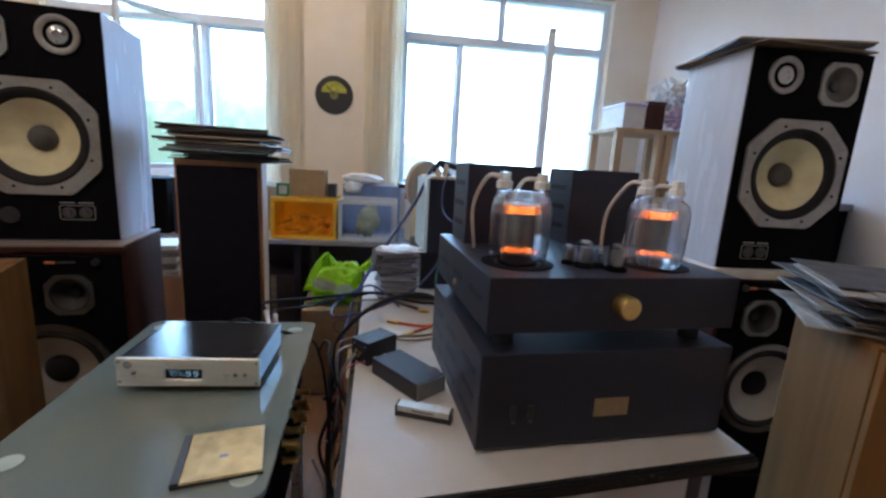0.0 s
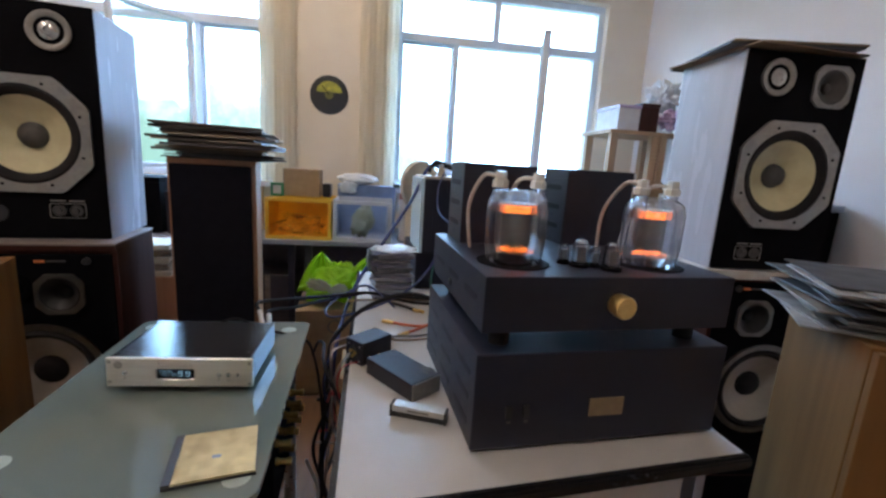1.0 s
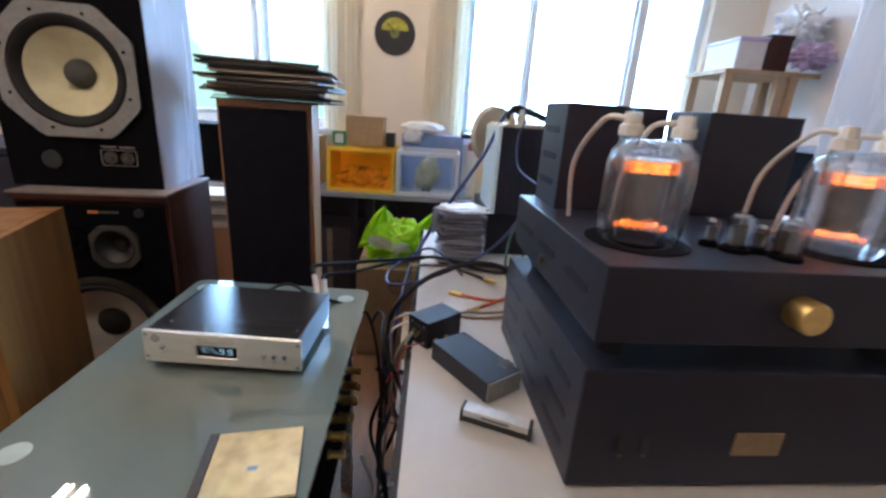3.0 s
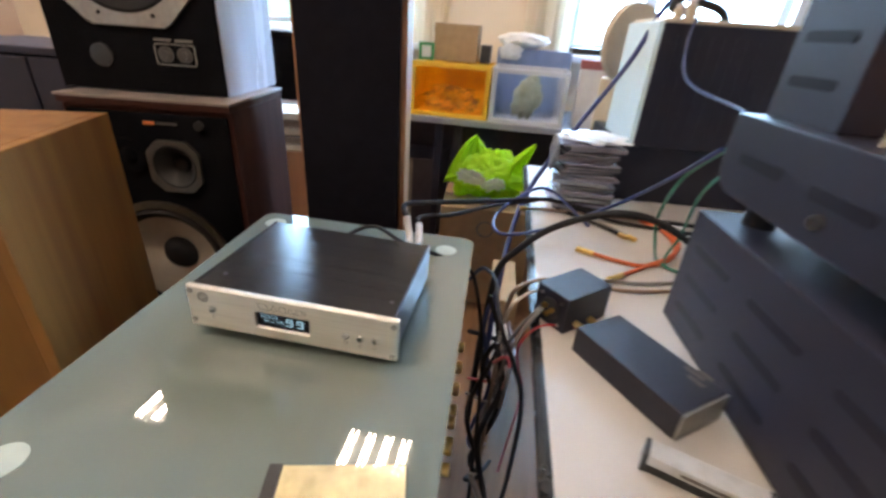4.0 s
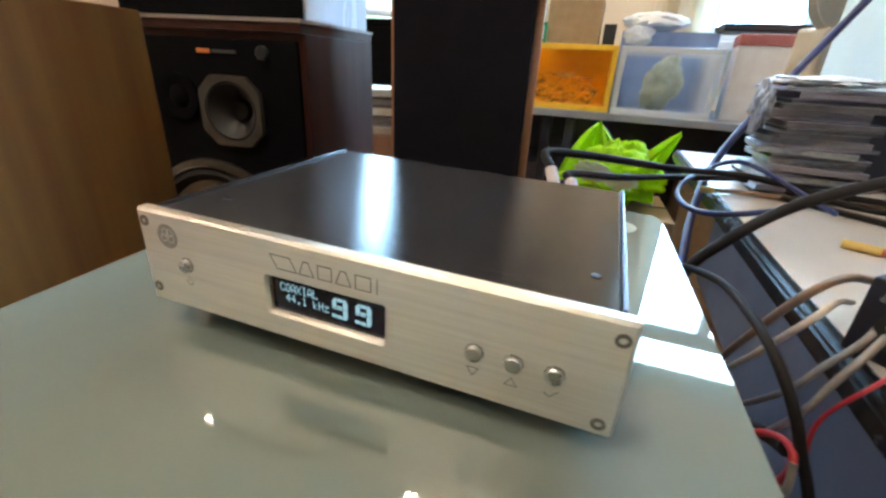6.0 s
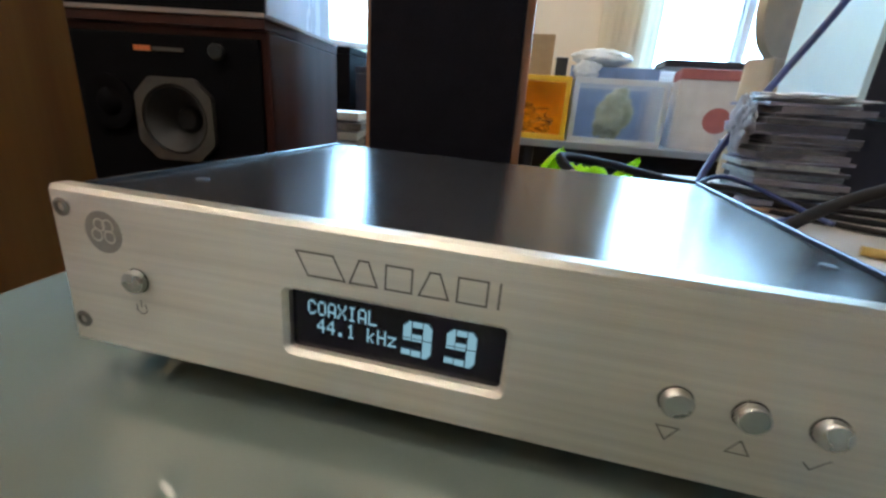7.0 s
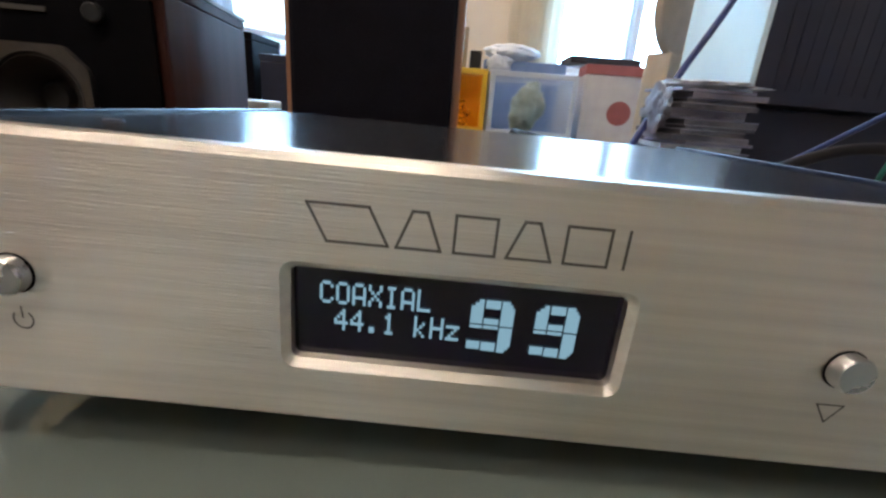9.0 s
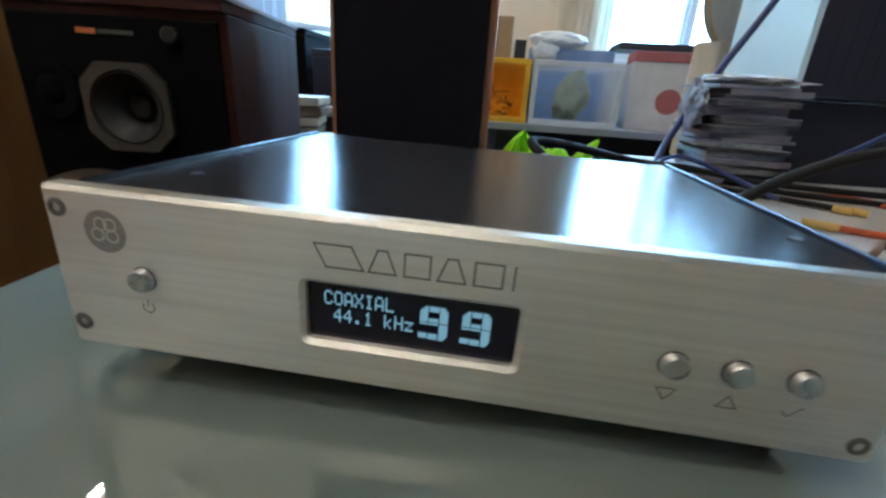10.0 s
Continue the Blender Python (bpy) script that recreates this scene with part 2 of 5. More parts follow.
board_white = material("board_white", (0.7, 0.66, 0.6), 0.6, color2=(0.55, 0.48, 0.42), scale=25)
cone_cream = material("cone_cream", (0.72, 0.66, 0.42), 0.75, color2=(0.62, 0.55, 0.33), scale=30, bump=0.2, bscale=400)
cone_white = material("cone_white", (0.52, 0.48, 0.42), 0.75, color2=(0.44, 0.4, 0.35), scale=30, bump=0.2, bscale=400)
cone_dark = material("cone_dark", (0.022, 0.021, 0.022), 0.6, scale=80, bump=0.1)
cap_grey = material("cap_grey", (0.09, 0.085, 0.08), 0.6, scale=80, bump=0.1)
alloy = material("alloy", (0.37, 0.36, 0.34), 0.45, 0.7, color2=(0.29, 0.28, 0.27), scale=70, bump=0.1)
alloy_dark = material("alloy_dark", (0.2, 0.195, 0.185), 0.42, 0.8, color2=(0.15, 0.145, 0.14), scale=70, bump=0.1)
paper_edge = material("paper_edge", (0.3, 0.24, 0.18), 0.8, color2=(0.12, 0.09, 0.07), scale=40, stretch=(1, 1, 6))
cardboard = material("cardboard", (0.42, 0.28, 0.15), 0.85, color2=(0.34, 0.22, 0.12), scale=25, bump=0.2)
yellow_plastic = material("yellow_plastic", (0.88, 0.55, 0.03), 0.4, color2=(0.78, 0.4, 0.02), scale=20)
milky_plastic = material("milky_plastic", (0.66, 0.68, 0.72), 0.35, color2=(0.58, 0.6, 0.66), scale=20)
blue_card = material("blue_card", (0.25, 0.35, 0.58), 0.6, color2=(0.2, 0.29, 0.5), scale=20)
red_card = material("red_card", (0.45, 0.13, 0.12), 0.6, scale=20)
white_card = material("white_card", (0.72, 0.68, 0.66), 0.7, color2=(0.62, 0.57, 0.56), scale=20)
green_bag = material("green_bag", (0.5, 0.86, 0.012), 0.2, color2=(0.42, 0.76, 0.01), scale=14, bump=0.3, bscale=26, through=0.45)
bag_print = material("bag_print", (0.8, 0.85, 0.66), 0.3, color2=(0.7, 0.8, 0.45), scale=30, bump=0.3, bscale=40)
white_bag = material("white_bag", (0.8, 0.83, 0.86), 0.3, color2=(0.7, 0.74, 0.8), scale=30, bump=0.5, bscale=60)
purple_bag = material("purple_bag", (0.55, 0.42, 0.62), 0.35, color2=(0.42, 0.32, 0.5), scale=30, bump=0.5, bscale=60)
pine = material("pine", (0.5, 0.33, 0.2), 0.6, color2=(0.4, 0.25, 0.14), scale=24, stretch=(1, 1, 0.12), bump=0.1)
blue_side = material("blue_side", (0.66, 0.84, 0.9), 0.2, color2=(0.6, 0.78, 0.85), scale=10, spec=0.7)
cream_plastic = material("cream_plastic", (0.6, 0.5, 0.36), 0.5, scale=20)
cd_side = material("cd_side", (0.2, 0.19, 0.24), 0.3, color2=(0.28, 0.27, 0.32), scale=30)
cd_pale = material("cd_pale", (0.3, 0.31, 0.36), 0.3, color2=(0.2, 0.2, 0.24), scale=40)
cd_lilac = material("cd_lilac", (0.42, 0.42, 0.52), 0.2, color2=(0.3, 0.3, 0.4), scale=40)
cd_inlay = material("cd_inlay", (0.5, 0.52, 0.55), 0.35, color2=(0.2, 0.24, 0.27), scale=70, stretch=(1, 1, 4))
cd_dark = material("cd_dark", (0.05, 0.05, 0.06), 0.15, color2=(0.16, 0.16, 0.18), scale=40)

# ---- the room ----
YW, XE, XW, YS, ZC = 2.5, 2.58, -3.2, -3.6, 3.1


def structure(name, bm, mat, label, bevel=0.0):
    return tagged(part(name, bm, mat, bevel=bevel), label, name.split("_")[0], kind="structure")


structure("floor", box((XW - 0.2, XE + 0.2, YS - 0.2, YW + 0.25, -0.1, 0)), parquet, "worn brown wooden parquet floor of the listening room")
structure("ceiling", box((XW - 0.2, XE + 0.2, YS - 0.2, YW + 0.25, ZC, ZC + 0.15)), ceiling_paint, "plain off-white painted ceiling")
structure("wall_east", box((XE, XE + 0.2, YS, YW, 0, ZC)), wall_grey, "pale greyish painted side wall")
structure("wall_west", box((XW - 0.2, XW, YS, YW, 0, ZC)), wall_brown, "dull brownish painted side wall")
structure("wall_south", box((XW, XE, YS - 0.2, YS, 0, ZC)), wall_paint, "cream painted back wall")
# window wall with two openings
SILL, HEAD = G + 0.33, G + 1.8
L0, L1, R0, R1 = -1.75, -0.3, 0.61, 2.225
structure("wall_north", box((XW - 0.2, XE + 0.2, YW, YW + 0.25, 0, SILL), (XW - 0.2, XE + 0.2, YW, YW + 0.25, HEAD, ZC),
                            (XW - 0.2, L0, YW, YW + 0.25, SILL, HEAD), (L1, R0, YW, YW + 0.25, SILL, HEAD),
                            (R1, XE + 0.2, YW, YW + 0.25, SILL, HEAD)), wall_paint, "cream painted window wall with two openings")


def casement(parent, x0, x1, z0, z1, y, bar=0.03, m=None):
    """A glazed frame in the plane y: four bars and one pane."""
    part("window_frame", box((x0, x1, y, y + 0.05, z0, z0 + bar), (x0, x1, y, y + 0.05, z1 - bar, z1),
                             (x0, x0 + bar, y, y + 0.05, z0 + bar, z1 - bar), (x1 - bar, x1, y, y + 0.05, z0 + bar, z1 - bar)),
         window_paint, parent, m=m, bevel=0.006)
    pane = part("pane", box((x0 + bar, x1 - bar, y + 0.02, y + 0.024, z0 + bar, z1 - bar)), window_glass, parent, m=m)
    pane.visible_shadow = False


window_glass = glass("window_glass", (0.95, 0.98, 1.0), clear=0.9)


def window(name, x0, x1, mullion, transom, label):
    w = thing(name, pose(0, YW, 0), label, "window", kind="structure")
    part("outer_frame", box((x0, x1, 0.06, 0.14, SILL, SILL + 0.05), (x0, x1, 0.06, 0.14, HEAD - 0.05, HEAD),
                            (x0, x0 + 0.05, 0.06, 0.14, SILL + 0.05, HEAD - 0.05), (x1 - 0.05, x1, 0.06, 0.14, SILL + 0.05, HEAD - 0.05)),
         window_paint, w, bevel=0.006)
    part("transom", box((x0 + 0.05, x1 - 0.05, 0.05, 0.14, transom - 0.03, transom + 0.03)), window_paint, w, bevel=0.006)
    for mx in mullion:
        part("mullion", box((mx - 0.02, mx + 0.02, 0.06, 0.14, SILL + 0.05, transom - 0.03)), window_paint, w, bevel=0.006)
    part("window_sill", box((x0 - 0.05, x1 + 0.05, -0.1, 0.1, SILL - 0.04, SILL - 0.002)), window_paint, w, bevel=0.006)
    return w


w1 = window("window_1", L0, L1, (-0.77,), G + 1.42, "pale blue painted wooden window with an open casement")
casement(w1, L0 + 0.05, L1 - 0.05, G + 1.45, HEAD - 0.05, 0.08, 0.014)
casement(w1, -0.745, L1 - 0.05, SILL + 0.05, G + 1.39, 0.08, 0.014)
casement(w1, 0, 0.5, SILL + 0.06, G + 1.4, -0.02, m=pose(-0.79, 0.02, 0, 0, 0, -131))
w2 = window("window_2", R0, R1, (1.07,), G + 1.442, "pale blue painted wooden window with an open casement")
part("mullion", box((1.345, 1.395, 0.06, 0.14, G + 1.47, HEAD - 0.05)), window_paint, w2, bevel=0.006)
casement(w2, R0 + 0.05, 1.045, SILL + 0.05, G + 1.41, 0.08, 0.012)
casement(w2, 0, 0.5, SILL + 0.05, G + 1.44, -0.02, m=pose(1.735, 0.03, 0, 0, 0, -107))

# far greenery and sky outside the windows
bd = bpy.data.materials.new("distance")
bd.use_nodes = True
nt = bd.node_tree
for n in list(nt.nodes):
    if n.type == "BSDF_PRINCIPLED":
        nt.nodes.remove(n)
em = nt.nodes.new("ShaderNodeEmission")
tc = nt.nodes.new("ShaderNodeTexCoord")
sep = nt.nodes.new("ShaderNodeSeparateXYZ")
nz = nt.nodes.new("ShaderNodeTexNoise")
nz.inputs["Scale"].default_value = 0.55
nz.inputs["Detail"].default_value = 8
nz.inputs["Roughness"].default_value = 0.7
nt.links.new(tc.outputs["Object"], nz.inputs["Vector"])
nt.links.new(tc.outputs["Object"], sep.inputs[0])
hz = nt.nodes.new("ShaderNodeMapRange")  # treetops end at about this height
hz.inputs["From Min"].default_value, hz.inputs["From Max"].default_value = -1.5, 8.5
hz.inputs["To Min"].default_value, hz.inputs["To Max"].default_value = -0.32, 0.55
slope = nt.nodes.new("ShaderNodeMath")  # the trees stand lower towards the east
slope.operation = "MULTIPLY_ADD"
slope.inputs[1].default_value = 0.3
nt.links.new(sep.outputs["X"], slope.inputs[0])
nt.links.new(sep.outputs["Z"], slope.inputs[2])
nt.links.new(slope.outputs[0], hz.inputs[0])
add = nt.nodes.new("ShaderNodeMath")
add.operation = "ADD"
nt.links.new(hz.outputs[0], add.inputs[0])
nt.links.new(nz.outputs["Fac"], add.inputs[1])
rp = nt.nodes.new("ShaderNodeValToRGB")
rp.color_ramp.elements[0].position, rp.color_ramp.elements[0].color = 0.25, (0.03, 0.055, 0.042, 1)
rp.color_ramp.elements[1].position, rp.color_ramp.elements[1].color = 0.62, (0.48, 0.92, 1.29, 1)
e = rp.color_ramp.elements.new(0.42)
e.color = (0.06, 0.105, 0.09, 1)
e = rp.color_ramp.elements.new(0.54)
e.color = (0.075, 0.12, 0.12, 1)
nt.links.new(add.outputs[0], rp.inputs[0])
nt.links.new(rp.outputs[0], em.inputs[0])
em.inputs[1].default_value = 7.0
nt.links.new(em.outputs[0], nt.nodes["Material Output"].inputs[0])
tagged(part("backdrop", box((-26, 26, 0, 0.1, -8, 26)), bd, m=pose(0, 22, 0)), "hazy bright trees and sky outside", "backdrop", kind="structure")
structure("ground", box((-60, 60, YW + 0.3, 80, -4.1, -4)), material("ground", (0.12, 0.16, 0.06), 0.9, scale=1), "grass outside the windows")

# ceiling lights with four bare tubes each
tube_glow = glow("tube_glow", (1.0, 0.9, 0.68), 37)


lamp_louvre = material("lamp_louvre", (0.12, 0.12, 0.115), 0.5, scale=30)


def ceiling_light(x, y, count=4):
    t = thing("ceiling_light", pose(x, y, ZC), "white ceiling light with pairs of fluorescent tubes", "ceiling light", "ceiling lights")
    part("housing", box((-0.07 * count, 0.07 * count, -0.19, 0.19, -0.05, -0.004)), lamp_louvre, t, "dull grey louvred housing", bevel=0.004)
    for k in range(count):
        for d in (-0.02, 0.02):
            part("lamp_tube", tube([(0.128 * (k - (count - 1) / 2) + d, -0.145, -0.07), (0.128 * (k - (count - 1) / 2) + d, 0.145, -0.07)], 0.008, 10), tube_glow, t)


ceiling_light(-0.26, 1.54)
ceiling_light(-1.96, 1.6, 2)
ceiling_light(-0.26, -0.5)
# unseen fixture, added behind the viewpoint to brighten the fronts
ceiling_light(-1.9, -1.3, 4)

# ---- white desk ----
DZ = G - 0.01
desk = thing("desk", pose(0.47, -0.3, 0), "white laminate desk with a rounded black edge band", "desk")
DESK = [(0.001, -0.018), (0.82, 0.075), (0.78, 1.5), (-0.034, 1.48)]


def inset(points, d):
    """The same four-sided outline (counter-clockwise), drawn in by d."""
    out = []
    for i, q in enumerate(points):
        q, prev, nxt = Vector(q), Vector(points[i - 1]), Vector(points[(i + 1) % len(points)])
        a, b = (q - prev).normalized(), (nxt - q).normalized()
        na, nb = Vector((-a.y, a.x)), Vector((-b.y, b.x))
        out.append(tuple(q + (na + nb) * (d / (1 + na.dot(nb)))))
    return out


part("desktop", prism(inset(DESK, 0.013), DZ - 0.03, DZ), white_laminate, desk, bevel=0.001)
band = joined(*[ring_plate(inset(DESK, i), inset(DESK, 0.0128), z0, z1) for i, z0, z1 in (
    (0.006, DZ - 0.006, DZ - 0.001), (0.002, DZ - 0.011, DZ - 0.006), (0.0, DZ - 0.023, DZ - 0.011), (0.002, DZ - 0.028, DZ - 0.023), (0.006, DZ - 0.033, DZ - 0.028))])
part("edge_trim", band, edge_band, desk, "rounded glossy black edge band")
part("side_panel", box((0.1, 0.12, 0.5, 1.42, 0.4, DZ - 0.034)), desk_panel_shaded, desk, "grey side panel, coloured dark for the shade in the gap")
part("pedestal", box((0.1, 0.55, 0.12, 0.497, 0, DZ - 0.034)), material("pedestal_blue", (0.16, 0.17, 0.26), 0.5, scale=9), desk, "blue-grey drawer pedestal", bevel=0.003)
part("side_panel", box((0.725, 0.745, 0.1, 1.42, 0, DZ - 0.034)), desk_side, desk)
part("front_panel", moved(box((0.0, 0.6, 0.0, 0.02, 0.3, DZ - 0.034)), pose(0.0955, 0.03, 0, 0, 0, 6.4)), white_laminate, desk)

# ---- glass table ----
frosted = material("frosted_glass", (0.185, 0.228, 0.208), 0.008, color2=(0.15, 0.188, 0.174), scale=5, stretch=(1, 0.4, 1), rvar=0.001, spec=0.95)
table = thing("glass_table", pose(0, 0, 0), "grey-green glass table with rounded corners", "table")
GT = G + 0.018
corners = [(-0.088, -0.305), (0.371, -0.308), (0.336, 0.413), (-0.128, 0.413)]
part("glass_top", prism(rounded(corners, 0.028), GT - 0.01, GT), frosted, table, "grey-green back-painted glass top", bevel=0.0012)
glass_dot = material("glass_dot", (0.5, 0.6, 0.56), 0.1, scale=30)
for i, (x, y) in enumerate([(0.286, 0.347), (-0.044, -0.209), (0.33, -0.262), (-0.085, 0.365)]):
    part("leg_mount", lathe([(0, 0), (0.021, 0), (0.021, 0.0006), (0, 0.0006)], 28), glass_dot, table, "pale round glass mount", m=pose(x, y, GT))
    part("leg", lathe([(0.018, 0), (0.018, GT - 0.012)], 20), steel, table, m=pose(x, y, 0))

# ---- digital converter on the glass table ----

# dot-matrix characters, one string of seven rows per character
DOTS = {
    "C": ".###.|#...#|#....|#....|#....|#...#|.###.", "O": ".###.|#...#|#...#|#...#|#...#|#...#|.###.",
    "A": ".###.|#...#|#...#|#...#|#####|#...#|#...#", "X": "#...#|#...#|.#.#.|..#..|.#.#.|#...#|#...#",
    "I": ".###.|..#..|..#..|..#..|..#..|..#..|.###.", "L": "#....|#....|#....|#....|#....|#....|#####",
    "4": "...#.|..##.|.#.#.|#..#.|#####|...#.|...#.", "1": "..#..|.##..|..#..|..#..|..#..|..#..|.###.",
    ".": ".....|.....|.....|.....|.....|.##..|.##..", "k": "#....|#....|#..#.|#.#..|##...|#.#..|#..#.",
    "H": "#...#|#...#|#...#|#####|#...#|#...#|#...#", "z": ".....|.....|#####|...#.|..#..|.#...|#####",
}
# the large figure nine: blocks (x0, x1, y0, y1) in display cells, split by thin dark joints
NINE = ((1, 4.4, 8.6, 14), (2, 4.4, 14, 15), (3, 4.4, 15, 16), (4.9, 9, 13.4, 16), (9.35, 13, 8.3, 14), (9.35, 12.4, 14, 15), (9.35, 11.6, 15, 16),
        (4.75, 8.9, 8.6, 10.4), (4.75, 8.9, 7.2, 8.2), (1, 4.4, 7.2, 8.2), (9.35, 13, 2, 7.9), (9.35, 12.4, 1, 2), (9.35, 11.6, 0, 1), (0.6, 4.4, 0.5, 3.1), (4.8, 8.8, 0.2, 3.0))


def blocks(cells, w, h):
    """Lit blocks of the large figure as flat sheets."""
    bm = bmesh.new()
    for x0, x1, y0, y1 in cells:
        bm.faces.new([bm.verts.new((x * w, y * h, 0.0002)) for x, y in ((x0, y0), (x1, y0), (x1, y1), (x0, y1))])
    return bm


def dots(rows, w, h):
    """Lit cells of a dot-matrix character as one flat sheet."""
    bm = bmesh.new()
    rows = rows.split("|")
    grid = {}

    def corner(c, r):
        if (c, r) not in grid:
            grid[c, r] = bm.verts.new((c * w, (len(rows) - r) * h, 0.0002))
        return grid[c, r]

    for r, row in enumerate(rows):
        for c, ch in enumerate(row):
            if ch == "#":
                bm.faces.new((corner(c, r + 1), corner(c + 1, r + 1), corner(c + 1, r), corner(c, r)))
    return bm


DACW, D0, D1 = 0.282, G + 0.035, G + 0.0945
brushed = material("brushed_aluminium", (0.8, 0.77, 0.71), 0.36, 1.0, color2=(0.66, 0.63, 0.575), scale=420, stretch=(0.025, 1, 1), bump=0.24, bscale=2600, rvar=0.12)
anodised = material("anodised_black", (0.022, 0.0203, 0.0215), 0.15, 0.0, color2=(0.031, 0.0285, 0.0285), scale=420, stretch=(0.015, 1, 1), bump=0.07, bscale=1800, rvar=0.05, spec=0.33)
# black rail metal with the sky's blue reflection put into its colour
anodised_sky = material("anodised_sky", (0.055, 0.07, 0.12), 0.3, 0.5, color2=(0.04, 0.053, 0.1), scale=300, stretch=(1, 0.02, 1), rvar=0.05)
brush(brushed, 0.75)
brush(anodised, 0.6)
emblem_grey = material("emblem_grey", (0.4, 0.38, 0.35), 0.55, 0.8, color2=(0.34, 0.32, 0.3), scale=200)
engraved = material("engraving", (0.14, 0.13, 0.12), 0.6, 0.3, scale=60)
screen_black = material("screen_black", (0.008, 0.005, 0.02), 0.12, scale=10)
oled = glow("oled", (0.34, 0.66, 0.76), 0.17, 0.02)
dac = thing("audio_converter", pose(0, 0, D0 + 0.002, 0, 1.0, 0), "silver-fronted black digital audio converter on the glass table", "audio device")
H = D1 - D0
outer = rounded([(0, -0.0028), (DACW, -0.0028), (DACW, H), (0, H)], 0.002)
WX0, WX1, WZ0, WZ1 = 0.0935, 0.166, 0.0134, 0.0357
inner = rounded([(WX0, WZ0), (WX1, WZ0), (WX1, WZ1), (WX0, WZ1)], 0.002)
panel = part("front_panel", moved(ring_plate(outer, inner, -0.009, 0), FRONT), brushed, dac, "brushed aluminium front panel", bevel=0.0017, seg=1)
part("display", box((WX0 - 0.002, WX1 + 0.002, 0.004, 0.0085, WZ0 - 0.002, WZ1 + 0.002)), screen_black, panel, "black display with pale blue characters")
for body, x, z in (("COAXIAL", 0.0994, 0.0268), ("44.1 kHz", 0.1027, 0.0203)):
    for k, ch in enumerate(body):
        if ch != " ":
            part("character", moved(dots(DOTS[ch], 0.0006, 0.00076), Matrix.Translation((x + 0.0036 * k, 0.0037, z)) @ FRONT), oled, panel, "glowing pale blue " + ("dot" if ch == "." else "character " + ch))
for x in (0.1323, 0.1467):
    part("character", moved(blocks(NINE, 0.0008, 0.0008), Matrix.Translation((x, 0.0037, 0.0184)) @ FRONT), oled, panel, "glowing pale blue figure 9")
part("engraved_disc", moved(lathe([(0, 0.0002), (0.0077, 0.0002), (0.0077, 0)], 32), Matrix.Translation((0.0228, 0, 0.0448)) @ FRONT), emblem_grey, panel)


def button(x, z):
    b = part("button", moved(lathe([(0.0043, -0.001), (0.0043, 0.0026), (0.0038, 0.0032), (0, 0.0032)], 28), Matrix.Translation((x, 0, z)) @ FRONT), steel, dac, "small round brushed steel button", smooth=True)
    # no real gap: a raised black ring paints its shadow
    part("button_gap_shade", moved(lathe([(0.00465, 0.00005), (0.00465, 0.0002), (0.0042, 0.0002)], 28), Matrix.Translation((x, 0, z)) @ FRONT), black_matt, b, "thin black ring for the shaded gap round the button")
    return b


def outline(points, w, z=0.0002):
    bm = bmesh.new()
    for a, b in zip(points, points[1:]):
        a, b = Vector(a), Vector(b)
        d = (b - a).normalized() * w / 2
        s = Vector((-d.y, d.x))
        vs = [bm.verts.new((*p, z)) for p in (a - d - s, b + d - s, b + d + s, a - d + s)]
        bm.faces.new(vs)
    return bm


for cx, cz in ((-0.0027, -0.0012), (0.0027, -0.0014), (-0.0012, 0.0026), (0.0024, 0.0026)):
    part("emblem_loop", moved(outline([(cx + 0.0022 * math.cos(a), cz + 0.0022 * math.sin(a)) for a in np.linspace(0, 2 * math.pi, 15)], 0.0006, 0.0003), Matrix.Translation((0.0228, 0, 0.0448)) @ FRONT), brushed, panel, "pale loop in the round emblem")
LINE = 0.0006  # plain engraved strokes where the maker's name stands
for x, pts in ((0.0978, [(0.004, 0), (0, 0.0078), (0.0125, 0.0078), (0.0165, 0), (0.004, 0)]), (0.116, [(0, 0), (0.003, 0.0078), (0.006, 0.0078), (0.009, 0), (0, 0)]),
               (0.1272, [(0.0005, 0), (0.0005, 0.0078), (0.0088, 0.0078), (0.0088, 0), (0.0005, 0)]), (0.1384, [(0, 0), (0.003, 0.0078), (0.006, 0.0078), (0.009, 0), (0, 0)]),
               (0.15, [(0, 0), (0, 0.0078), (0.0088, 0.0078), (0.0088, 0.0), (0, 0)]), (0.1623, [(0, 0), (0, 0.0078)])):
    part("engraved_stroke", moved(outline(pts, LINE), Matrix.Translation((x, 0, 0.0425)) @ FRONT), engraved, panel, "thin dark engraved line")
for x in (0.0345, 0.2145, 0.2335, 0.2525):
    button(x, 0.0285 if x < 0.1 else 0.0245)
ICON = 0.0135
part("icon", moved(outline([(-0.003, 0.002), (0.003, 0.002), (0, -0.0025), (-0.003, 0.002)], 0.0004), Matrix.Translation((0.2145, 0, ICON)) @ FRONT), engraved, panel)
part("icon", moved(outline([(-0.003, -0.002), (0.003, -0.002), (0, 0.0025), (-0.003, -0.002)], 0.0004), Matrix.Translation((0.2335, 0, ICON)) @ FRONT), engraved, panel)
part("icon", moved(outline([(-0.003, 0), (-0.001, -0.002), (0.003, 0.002)], 0.0004), Matrix.Translation((0.2525, 0, ICON)) @ FRONT), engraved, panel)
part("icon", moved(joined(outline([(0.0022 * math.sin(a / 10), 0.0022 * math.cos(a / 10)) for a in range(8, 56, 3)], 0.0004), outline([(0, 0.0005), (0, 0.003)], 0.0004)), Matrix.Translation((0.0345, 0, 0.0175)) @ FRONT), engraved, panel)
